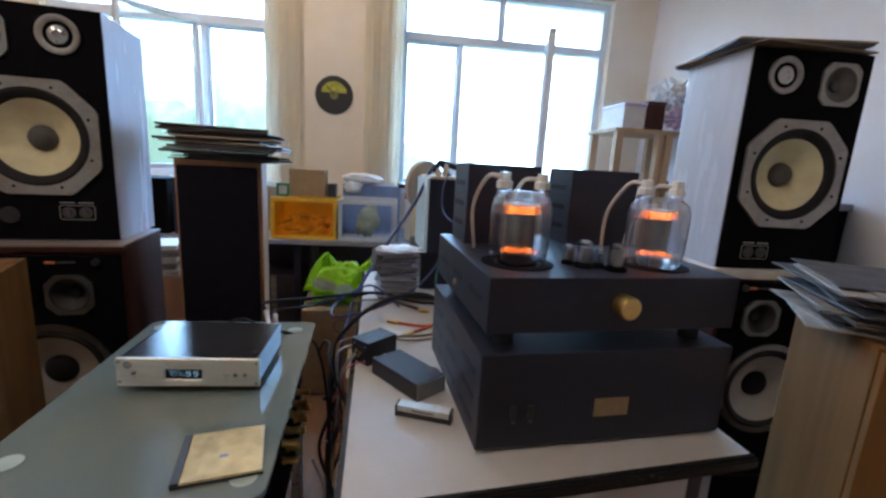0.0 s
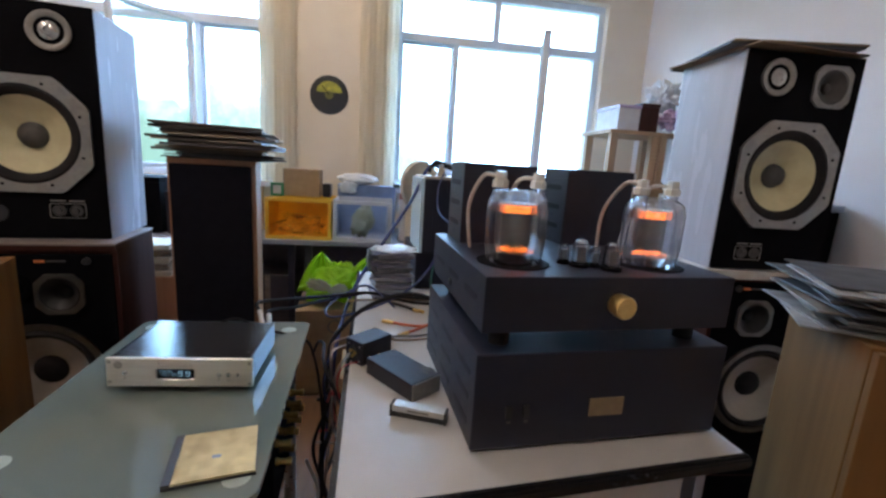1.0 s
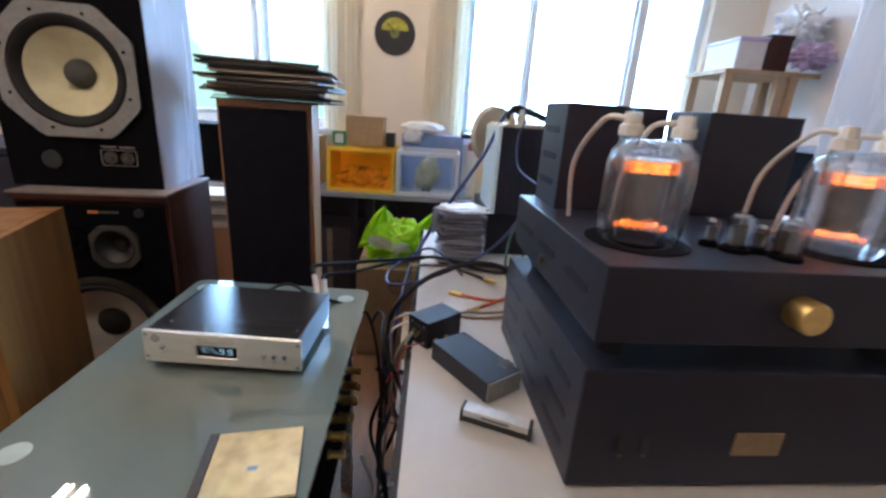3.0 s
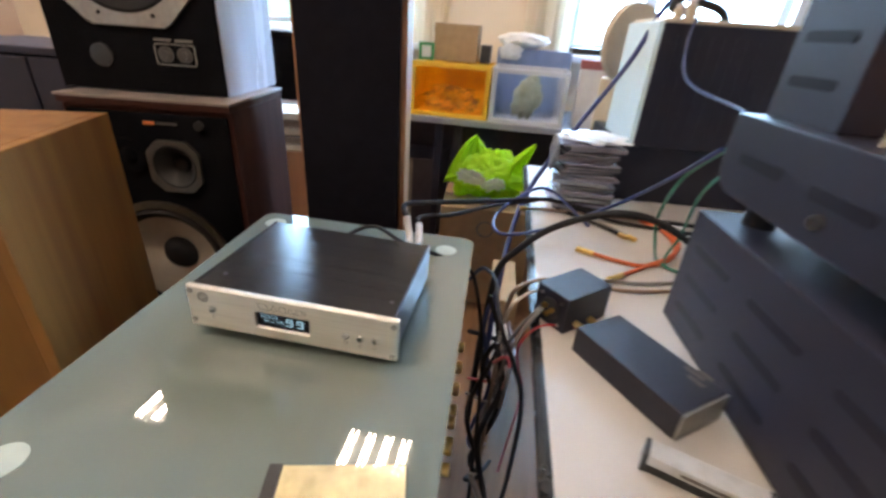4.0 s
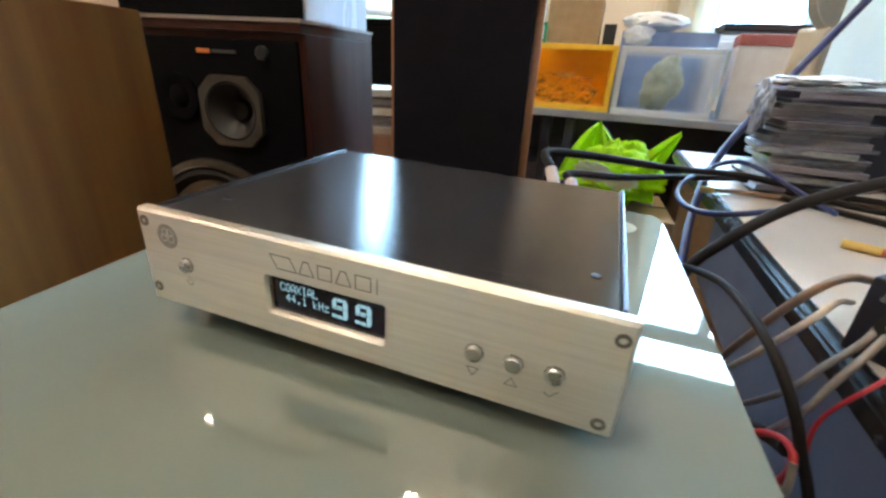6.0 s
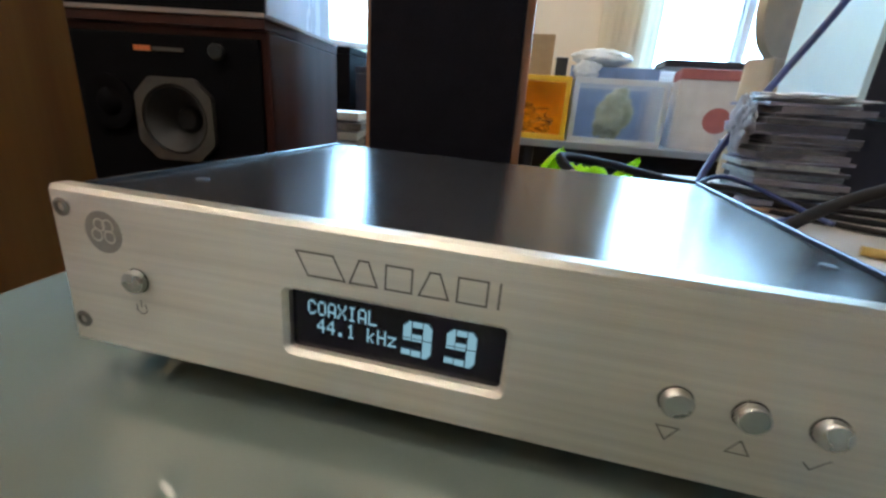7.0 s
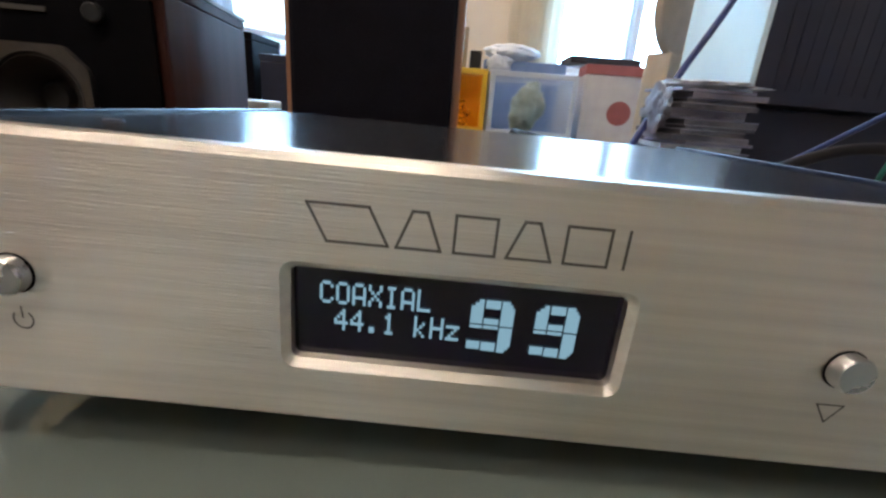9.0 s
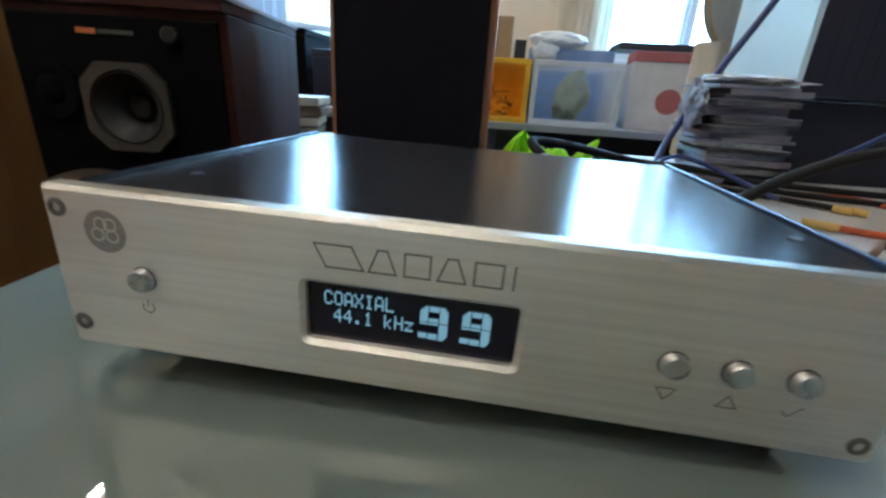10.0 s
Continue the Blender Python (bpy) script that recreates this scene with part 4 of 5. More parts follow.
ok = thing("oak_cabinet", pose(1.424, -0.28, 0, 0, 0, -25), "brown oak veneer cabinet with record sleeves on it", "cabinet")
part("side_panel", box((0, 0.018, 0.004, 0.31, 0, G + 0.242)), oak_brown, ok, bevel=0.002)
part("side_panel", box((0.422, 0.44, 0.004, 0.31, 0, G + 0.242)), oak_brown, ok, bevel=0.002)
part("top_panel", box((0.0185, 0.4215, 0.004, 0.31, G + 0.224, G + 0.242)), oak_brown, ok, bevel=0.001)
part("door", box((0.002, 0.219, -0.016, 0.003, 0.05, G + 0.238)), oak_brown, ok, bevel=0.002)
part("door", box((0.221, 0.438, -0.016, 0.003, 0.05, G + 0.238)), oak_brown, ok, bevel=0.002)
part("plinth", box((0.0185, 0.4215, 0.02, 0.3, 0, 0.05)), black_matt, ok)
sleeves(1.63, -0.16, G + 0.2425, 20, -28, "record sleeve in a clear wrapper on the oak cabinet", 9, 0.028, 0.318, pale=True)

# ---- window bench ----
bench = thing("window_bench", pose(0, 1.78, 0), "grey bench with dark metal legs under the windows", "bench")
part("benchtop", box((-1.8, 2.3, 0, 0.66, G - 0.012, G + 0.016)), desk_side, bench, bevel=0.003)
for x in (-1.4, 0.0, 0.1, 1.9):
    part("leg", box((x - 0.02, x + 0.02, 0.05, 0.09, 0, G - 0.013)), black_metal, bench, bevel=0.003)


def drawer_box(x0, x1, mat, see, label):
    t = thing("storage_box", pose(x0, 1.81, G + 0.0165), label, "storage box")
    w, h, d = x1 - x0, 0.252, 0.34
    b = 0.022
    part("front_frame", box((0, w, 0, 0.012, 0, b), (0, w, 0, 0.012, h - b, h), (0, b, 0, 0.012, b, h - b), (w - b, w, 0, 0.012, b, h - b)), mat, t, bevel=0.003)
    part("shell", box((0, w, 0.013, d, 0, 0.004), (0, 0.004, 0.013, d, 0.004, h), (w - 0.004, w, 0.013, d, 0.004, h), (0.004, w - 0.004, d - 0.004, d, 0.004, h)), mat, t)
    f = part("front_pane", box((b, w - b, 0.005, 0.008, b, h - b)), see, t)
    f.visible_shadow = False
    return t


yellow_see = glass("yellow_see", (1.0, 0.8, 0.35), 0.08, clear=0.7)
milky_see = glass("milky_see", (0.88, 0.93, 1.0), 0.25, clear=0.5)
drawer_box(-0.15, 0.241, yellow_plastic, yellow_see, "yellow translucent plastic drawer box on the bench")
drawer_box(0.25, 0.612, milky_plastic, milky_see, "milky translucent plastic drawer box on the bench")
cb = thing("cardboard_box", pose(-0.07, 1.95, G + 0.27), "plain brown cardboard box", "box")
part("carton", box((0, 0.22, 0, 0.15, 0, 0.17)), cardboard, cb, bevel=0.003)
cb = thing("blue_box", pose(0.24, 2.2, G + 0.0165), "blue card box behind the drawer box", "box")
part("carton", box((0, 0.4, 0, 0.1, 0, 0.33)), blue_card, cb, bevel=0.003)

# black device with a pale blue side, on a black cabinet
bx = thing("black_cabinet", pose(0.695, 0.86, DZ, 0, 0, 4), "plain black cabinet under a larger device", "cabinet")
part("case", box((0.0, 0.5, 0.03, 0.4, 0.0, 0.165)), black_metal, bx, bevel=0.003)
part("front_panel", box((0.006, 0.494, 0.026, 0.0298, 0.006, 0.159)), black_metal, bx, "plain black front panel", bevel=0.001)
dv = thing("large_amplifier", pose(0.7, 0.85, DZ + 0.166, 0, 0, 4), "large black device with a pale blue side panel", "amplifier")
part("case", box((0.013, 0.46, 0, 0.27, 0.004, 0.305)), black_metal, dv, "black ribbed case", bevel=0.003)
part("side_panel", box((0, 0.0125, 0, 0.27, 0.0, 0.307)), blue_side, dv, "pale blue side panel", bevel=0.002)
part("top_trim", box((0.013, 0.46, 0.0, 0.27, 0.3055, 0.316)), cream_plastic, dv, "cream top edge", bevel=0.002)
for k in range(14):
    part("rib", box((0.05 + 0.028 * k, 0.056 + 0.028 * k, -0.0012, 0.0, 0.03, 0.28)), black_metal, dv)

for x, y, r_, h_ in ((0.75, 0.9, 0.012, 0.032), (0.785, 0.92, 0.014, 0.05)):
    bt = thing("small_bottle", pose(x, y, DZ + 0.482), "small cream plastic bottle on the large device", "bottle")
    part("bottle", lathe([(0, 0), (r_, 0), (r_, h_ * 0.62), (r_ * 0.5, h_ * 0.75), (r_ * 0.5, h_ * 0.8), (0, h_ * 0.8)], 18), cream_plastic, bt, smooth=True)
    part("cap", lathe([(r_ * 0.6, h_ * 0.78), (r_ * 0.6, h_), (0, h_)], 18), white_card, bt, smooth=True)

# wooden shelf by the wall
sh = thing("wooden_shelf", pose(2.05, 1.9, 0), "open pine shelf with boxes", "shelf")
for x, y in ((0, 0), (0.3, 0), (0.36, 0), (0, 0.35), (0.45, 0.35)):
    part("post", box((x, x + 0.05, y, y + 0.05, 0, G + 0.8)), pine, sh, bevel=0.003)
for z in (0.3, G + 0.42, G + 0.8):
    part("shelf_plank", box((-0.02, 0.51, -0.02, 0.42, z, z + 0.025)), pine, sh, bevel=0.003)

# two small black boxes and a metal bar on the desk
b1 = thing("small_black_box", pose(0.46, 0.217, DZ, 0, 0, -47), "small black metal box with sockets", "metal box")
part("case", box((0, 0.067, 0, 0.103, 0, 0.063)), black_metal, b1, bevel=0.002)
b2 = thing("long_black_box", pose(0.621, -0.006, DZ, 0, 0, 36.5), "long black metal box with a silver end", "metal box")
part("case", box((0, 0.088, 0, 0.175, 0, 0.042)), black_metal, b2, bevel=0.002)
bar_silver = material("bar_silver", (0.62, 0.62, 0.62), 0.4, 0.3, color2=(0.5, 0.5, 0.5), scale=60)
rod = thing("metal_bar", pose(0.579, -0.046, DZ, 0, 0, -20.5), "silver and black metal bar on the desk", "tool")
part("bar", box((0, 0.118, -0.012, 0.012, 0.0, 0.013)), black_plastic, rod, bevel=0.003)
part("label_plate", box((-0.002, 0.12, -0.0128, 0.0132, 0.0125, 0.026)), bar_silver, rod, "brushed silver upper half with dark print", bevel=0.002)

# details of the two small boxes
part("socket_plate", moved(lathe([(0.019, 0), (0.019, 0.003), (0.014, 0.004), (0, 0.003)], 24), Matrix.Translation((0.033, 0, 0.03)) @ FRONT), black_plastic, b1, "round black socket plate")
for x, z in ((0.026, 0.034), (0.041, 0.032), (0.033, 0.022)):
    part("socket", moved(lathe([(0.0045, 0.003), (0.0045, 0.008), (0.0025, 0.008), (0.0025, 0.004)], 12), Matrix.Translation((x, 0, z)) @ FRONT), brass, b1, "small metal socket")
for x, z in ((0.012, 0.05), (0.054, 0.05), (0.012, 0.01), (0.054, 0.01)):
    part("screw", moved(lathe([(0.003, 0), (0.003, 0.0015), (0, 0.002)], 10), Matrix.Translation((x, 0, z)) @ FRONT), steel, b1)
part("end_plate", box((0.001, 0.087, -0.004, -0.0005, 0.001, 0.041)), alloy, b2, "silver end plate", bevel=0.001)
for x in (0.03, 0.06):
    part("plug", tube([(x, 0.175, 0.02), (x, 0.205, 0.02)], 0.0055, 12), brass, b2, "gold-plated plug")
for k, (x, y) in enumerate(((0.062, 0.018), (0.074, 0.026), (0.084, 0.02))):
    part("marking", box((x, x + 0.008, y, y + 0.022 + 0.006 * (k % 2), 0.042, 0.0424)), cap_grey, b2, "pale printed marks")
part("label_text", box((0.035, 0.082, -0.0136, -0.0128, 0.017, 0.021)), nickel, rod)
for x in (-0.003, 0.114):
    part("end_cap", box((x, x + 0.006, -0.0135, 0.0132, 0.0, 0.0268)), black_plastic, rod, bevel=0.002)

# record clock on the pillar
ck = thing("record_clock", pose(0.14, YW, G + 0.97), "black vinyl record wall clock with a yellow motif", "clock")
part("disc", moved(lathe([(0, 0.002), (0.134, 0.002), (0.136, 0.005), (0.134, 0.007), (0.06, 0.008), (0, 0.008)], 48), FRONT), black_plastic, ck, smooth=True)
part("motif", moved(prism([(0.09 * math.cos(a), 0.018 + 0.078 * math.sin(a)) for a in np.linspace(0, math.pi, 16)], 0.0085, 0.0095), FRONT), material("motif_yellow", (0.55, 0.5, 0.05), 0.5, color2=(0.2, 0.22, 0.04), scale=30), ck, "yellow painted motif")
part("hub", moved(lathe([(0.03, 0.0085), (0.03, 0.011), (0, 0.012)], 24), FRONT), material("hub_olive", (0.2, 0.2, 0.05), 0.5, scale=40), ck)
part("clock_hand_bar", moved(box((-0.003, 0.003, 0, 0.08, 0.012, 0.013)), FRONT @ Matrix.Rotation(radians(40), 4, "Z")), black_matt, ck)


def curtain(x0, x1, y, z0, z1, label):
    t = thing("curtain", pose(x0, y, z0), label, "curtain", "window curtains")
    bm = bmesh.new()
    n = 60
    rows_ = []
    for k in range(n + 1):
        u = k / n
        yy = 0.003 * math.sin(u * 19) + 0.0012 * math.sin(u * 47 + 1)
        rows_.append([bm.verts.new((u * (x1 - x0), yy + d, z)) for d in (0, 0.004) for z in (0, z1 - z0)])
    for a, b in zip(rows_, rows_[1:]):
        bm.faces.new((a[0], b[0], b[1], a[1]))
        bm.faces.new((a[2], a[3], b[3], b[2]))
        bm.faces.new((a[1], b[1], b[3], a[3]))
        bm.faces.new((a[0], a[2], b[2], b[0]))
    part("cloth", bm, curtain_cloth, t, smooth=True)


curtain(-0.33, -0.09, YW - 0.06, G + 0.3, ZC - 0.1, "cream cloth curtain drawn to the pillar")
curtain(0.36, 0.63, YW - 0.06, G + 0.3, ZC - 0.1, "cream cloth curtain drawn to the pillar")

# pile of disc cases on the desk
rnd = random.Random(3)
z = DZ
for k in range(20):
    t_ = (0.0102, 0.0102, 0.0072, 0.0102, 0.0055)[k % 5]
    turn = 5 + rnd.uniform(-12, 12)
    c = thing("disc_case", pose(0.59 + rnd.uniform(-0.013, 0.013), 0.805 + rnd.uniform(-0.01, 0.01), z, 0, 0, turn), "clear plastic disc case in a pile on the desk", "disc case", "piled disc cases")
    part("tray", box((-0.071, 0.071, -0.0615, 0.0615, 0.0004, t_ - 0.0016)), rnd.choice((cd_side, cd_dark, cd_pale, cd_lilac, cd_dark, cd_inlay)), c)
    part("lid", box((-0.071, 0.071, -0.0625, 0.0625, t_ - 0.0014, t_)), rnd.choice((cd_pale, cd_lilac, cd_side)), c, bevel=0.0004)
    z += t_ + 0.0004
sb = thing("plastic_wrap", pose(0.59, 0.8, z), "crumpled pale blue plastic wrap on the disc cases", "wrap")


def crumple(rx, ry, rz, seed, rough=0.25, sub=4, freq=3.0):
    """A crumpled sack: a squashed ball with sharp folds."""
    bm = bmesh.new()
    bmesh.ops.create_icosphere(bm, subdivisions=sub, radius=1)
    for v in bm.verts:
        p = v.co * freq + Vector((seed * 7.3, seed * 3.1, seed))
        d = 1 + rough * (abs(noise.noise(p)) * 2 - 0.6) + rough * 0.5 * (abs(noise.noise(p * 2.7)) * 2 - 0.5)
        v.co = Vector((v.co.x * rx * d, v.co.y * ry * d, max(-0.85, v.co.z) * rz * d))
    low = min(v.co.z for v in bm.verts)
    for v in bm.verts:
        v.co.z -= low
    return bm


def pinched(bm):
    """Draws a sack in towards its tied top."""
    top = max(v.co.z for v in bm.verts)
    for v in bm.verts:
        s = 1.15 - 0.6 * (v.co.z / top) ** 1.6
        v.co.x, v.co.y = v.co.x * s, v.co.y * s
    return bm


part("wrap", crumple(0.085, 0.075, 0.009, 2, 0.3, 4, 1.6), white_bag, sb, smooth=True)
part("wrap_flap", moved(crumple(0.012, 0.05, 0.045, 4, 0.35, 4, 1.8), pose(-0.088, -0.015, -0.085)), cd_pale, sb, smooth=True)
# green bag on a carton under the bench
cbx = thing("cardboard_box", pose(0.12, 1.32, 0, 0, 0, 4), "brown cardboard carton on the floor", "box")
part("carton", box((0, 0.4, 0, 0.34, 0, G - 0.27)), cardboard, cbx, bevel=0.004)
part("flap", box((0.0, 0.4, 0.165, 0.175, G - 0.27, G - 0.266)), paper_edge, cbx)
part("print_ring", moved(ring_plate(circle(0.04, 28), circle(0.03, 28), 0, 0.001), Matrix.Translation((0.2, 0, G - 0.36)) @ FRONT), paper_edge, cbx, "printed dark ring")
gb = thing("plastic_bag", pose(0.3, 1.49, G - 0.265), "bright green plastic carrier bag, knotted", "bag")
part("sack", pinched(crumple(0.175, 0.13, 0.112, 5, 0.24, 5, 1.7)), green_bag, gb, smooth=True)


def ear(base, tip, w, lean, folds=5):
    """A pulled-up corner of thin bag film: a pleated double sheet that narrows to its tip."""
    bm = bmesh.new()
    base, tip = Vector(base), Vector(tip)
    n, m_ = 16, 10
    sheets = []
    for d in (-1, 1):
        rows_ = []
        for i in range(m_ + 1):
            v = i / m_
            mid = base.lerp(tip, v) + Vector((lean * v * (1 - v), 0, 0))
            half = w * (1 - v) ** 0.8 + 0.006
            rows_.append([bm.verts.new(mid + Vector(((2 * j / n - 1) * half, d * (0.012 * (1 - v) + 0.002) + 0.012 * math.sin(folds * j / n * 6.28 + 2 * v) * (1 - 0.5 * v), 0.01 * math.sin(9 * j / n + 3 * v)))) for j in range(n + 1)])
        sheets.append(rows_)
        for a_, b_ in zip(rows_, rows_[1:]):
            for j in range(n):
                bm.faces.new((a_[j], a_[j + 1], b_[j + 1], b_[j]))
    for j in (0, n):
        for i in range(m_):
            bm.faces.new((sheets[0][i][j], sheets[0][i + 1][j], sheets[1][i + 1][j], sheets[1][i][j]))
    return bm


part("handle_tie", ear((-0.04, -0.035, 0.06), (-0.07, 0.0, 0.275), 0.15, -0.03, 4), green_bag, gb, smooth=True)
part("handle_tie", ear((0.07, -0.05, 0.08), (0.185, -0.01, 0.262), 0.05, -0.02, 3), green_bag, gb, smooth=True)
part("print_patch", moved(crumple(0.06, 0.012, 0.034, 8, 0.42, 4, 2.6), pose(-0.065, -0.15, 0.1, 24, 8, -8)), bag_print, gb, "pale printed patch", smooth=True)
part("print_patch", moved(crumple(0.045, 0.012, 0.03, 9, 0.42, 4, 2.6), pose(0.04, -0.15, 0.08, 22, -12, 8)), bag_print, gb, smooth=True)

# things on the bench and the sill
wb = thing("plastic_bag", pose(0.37, 2.235, G + 0.347), "crumpled white plastic bag", "bag")
part("sack", crumple(0.14, 0.08, 0.045, 11, 0.14, 5, 1.0), white_bag, wb, smooth=True)
part("hanging_fold", moved(crumple(0.06, 0.014, 0.045, 12, 0.2, 5, 1.2), pose(-0.06, -0.052, -0.06)), white_bag, wb, smooth=True)
it = thing("picture_frame", pose(-0.135, 1.9, G + 0.27), "small green-framed white card on a box", "frame")
part("frame", joined(box((0, 0.075, 0, 0.02, 0, 0.014)), box((0, 0.075, 0, 0.02, 0.066, 0.08)), box((0, 0.013, 0, 0.02, 0.0142, 0.0658)), box((0.062, 0.075, 0, 0.02, 0.0142, 0.0658))), material("frame_green", (0.03, 0.25, 0.1), 0.5, scale=30), it)
part("card", box((0.0132, 0.0618, 0.006, 0.016, 0.0142, 0.0658)), white_card, it, "white card")
rb = thing("red_box", pose(0.66, 1.9, G + 0.0165, 0, 0, -6), "white and red card box", "box")
part("carton", box((0, 0.3, 0, 0.2, 0, 0.27)), white_card, rb, bevel=0.003)
part("red_lid", box((-0.003, 0.303, -0.003, 0.203, 0.2705, 0.31)), red_card, rb, "red lid", bevel=0.003)
part("red_dot", moved(lathe([(0, 0.001), (0.05, 0.001), (0.05, 0)], 28), Matrix.Translation((0.16, 0, 0.12)) @ FRONT), red_card, rb, "printed red disc")
db = thing("dark_folder", pose(0.62, 2.05, G + 0.345), "dark soft folder lying on boxes", "folder")
part("folder", box((0, 0.32, 0, 0.22, 0, 0.03)), black_plastic, db, bevel=0.006)
for k, (x, w_, hh, mt) in enumerate(((-1.05, 0.3, 0.3, black_matt), (-0.72, 0.26, 0.22, black_metal), (-0.44, 0.2, 0.26, cardboard))):
    e = thing("equipment_box", pose(x, 1.86, G + 0.0165), "dark stored equipment case on the bench", "box")
    part("case", box((0, w_, 0, 0.3, 0, hh)), mt, e, bevel=0.004)
    part("lid", box((-0.002, w_ + 0.002, -0.002, 0.302, hh + 0.0005, hh + 0.03)), mt, e, bevel=0.004)
ds = thing("cream_disc", pose(0.73, 1.29, G + 0.28, 0, 0, 35), "round cream plastic fan housing", "fan")
part("housing", moved(lathe([(0.02, -0.02), (0.1, -0.018), (0.125, 0.0), (0.12, 0.02), (0.05, 0.03), (0, 0.03)], 36), Matrix.Translation((0, 0, 0.13)) @ FRONT), cream_plastic, ds, smooth=True)
part("stand", box((-0.05, 0.05, -0.03, 0.05, -0.295, 0.02)), cream_plastic, ds, bevel=0.01)
st2 = thing("paper_pile", pose(-0.5, 1.15, 0, 0, 0, 12), "cream pile of papers and cloth on a low stool", "pile")
part("stool", box((-0.12, 0.12, 0, 0.25, 0, G - 0.06)), tower_wood, st2, bevel=0.003)
for k in range(5):
    part("paper", moved(box((-0.1, 0.1, 0.01, 0.22, G - 0.059 + 0.03 * k, G - 0.033 + 0.03 * k)), pose(rnd.uniform(-0.01, 0.01), 0, 0, 0, 0, rnd.uniform(-4, 4))), cream_plastic if k % 2 == 0 else paper_edge, st2, bevel=0.006)

# shelf contents by the east wall
for x, w_, hh, mt, lab in ((0.026, 0.155, 0.14, white_card, "white card box with red print on the shelf"), (0.19, 0.125, 0.16, walnut, "brown box on the shelf")):
    e = thing("shelf_box", pose(2.05 + x, 1.89, G + 0.826), lab, "box")
    part("carton", box((0, w_, 0, 0.3, 0, hh)), mt, e, bevel=0.004)
    part("lid", box((-0.004, w_ + 0.004, -0.004, 0.304, hh + 0.0005, hh + 0.02)), mt if mt is walnut else purple_bag, e, bevel=0.003)
pb = thing("plastic_bag", pose(2.45, 2.0, G + 0.96), "crumpled clear plastic bag on a shelf", "bag")
part("sack", crumple(0.1, 0.12, 0.09, 13, 0.45), white_bag, pb)
pb = thing("plastic_bag", pose(2.45, 1.86, G + 0.826), "crumpled lilac plastic bag on a shelf", "bag")
part("sack", crumple(0.09, 0.1, 0.07, 17, 0.45), purple_bag, pb)
for k, (x, z_) in enumerate(((0.04, 0.0), (0.05, 0.05), (0.26, 0.0))):
    e = thing("stored_case", pose(2.08 + x, 1.93, G + 0.446 + z_), "stored pale and dark cases on the shelf", "case")
    part("case", box((0, 0.16, 0, 0.22, 0, 0.045)), (cd_side, white_card, black_plastic)[k], e, bevel=0.003)
cab = thing("black_cabinet", pose(2.26, 0.75, 0), "black cabinet with a grey top by the wall", "cabinet")
part("body", box((0, 0.29, 0, 0.8, 0, G + 0.42)), black_matt, cab, bevel=0.003)
part("top_panel", box((-0.01, 0.3, -0.01, 0.81, G + 0.4205, G + 0.45)), desk_side, cab, bevel=0.003)

# black amplifier with gold terminals on the lower shelf of the glass table
part("lower_shelf", prism(rounded([(-0.08, -0.28), (0.34, -0.285), (0.3, 0.38), (-0.12, 0.395)], 0.03), G - 0.29, G - 0.28), black_plastic, table, "dark lower shelf")
ta = thing("stereo_amplifier", pose(0.03, -0.05, G - 0.28, 0, 0, 3), "black amplifier with gold terminals under the glass table", "amplifier")
part("case", box((0, 0.3, 0, 0.32, 0.01, 0.21)), black_matt, ta, bevel=0.003)
for x in (0.03, 0.27):
    for y in (0.03, 0.29):
        part("foot", lathe([(0.012, 0), (0.012, 0.011)], 14, pose(x, y, 0)), black_rubber, ta)
for y in (0.03, 0.075, 0.14, 0.19, 0.245):
    for zz in (0.13, 0.175):
        part("terminal", moved(lathe([(0.009, 0), (0.009, 0.006), (0.007, 0.008), (0.0075, 0.024), (0.009, 0.026), (0.009, 0.034), (0, 0.035)], 14), Matrix.Translation((0.3, y, zz)) @ Matrix.Rotation(radians(90), 4, "Y")), brass, ta, "gold-plated terminal post", smooth=True)


# ---- cables ----
def cable(label, pts, r, mat, name="cable"):
    base = Vector(pts[0])
    c = thing(name, Matrix.Translation(base), label, "cable")
    part("sheath", tube([Vector(p) - base for p in pts], r, 10, 8), mat, c, smooth=True)
    return c


def g(x, y, z):
    return (x, y, G + z)


def plug_end(c, p, q, r, mat=brass):
    base = c.matrix_basis.translation
    part("plug", tube([Vector(p) - base, Vector(q) - base], r, 12), mat, c, "gold-plated plug")


cable("thick black signal cable from the converter across to the desk", [g(0.199, 0.366, 0.072), g(0.188, 0.385, 0.083), g(0.198, 0.41, 0.083), g(0.249, 0.46, 0.074), g(0.369, 0.6, 0.044), g(0.489, 0.7, 0.027), g(0.6, 0.71, 0.012), g(0.72, 0.7, 0.008), g(0.9, 0.69, 0.006)], 0.0055, black_rubber)
cable("thick black signal cable from the converter across to the desk", [g(0.225, 0.366, 0.06), g(0.218, 0.386, 0.061), g(0.235, 0.415, 0.058), g(0.283, 0.46, 0.05), g(0.361, 0.6, 0.03), g(0.456, 0.7, 0.018), g(0.52, 0.76, 0.008), g(0.66, 0.68, 0.0), g(0.86, 0.66, -0.003)], 0.005, black_rubber)
cable("dark power lead behind the converter", [g(0.1, 0.243, 0.03), g(0.105, 0.29, 0.05), g(0.15, 0.32, 0.062), g(0.21, 0.31, 0.04), g(0.3, 0.33, 0.006), g(0.35, 0.36, -0.05), g(0.39, 0.3, -0.25), g(0.4, 0.2, -0.6)], 0.004, black_rubber)
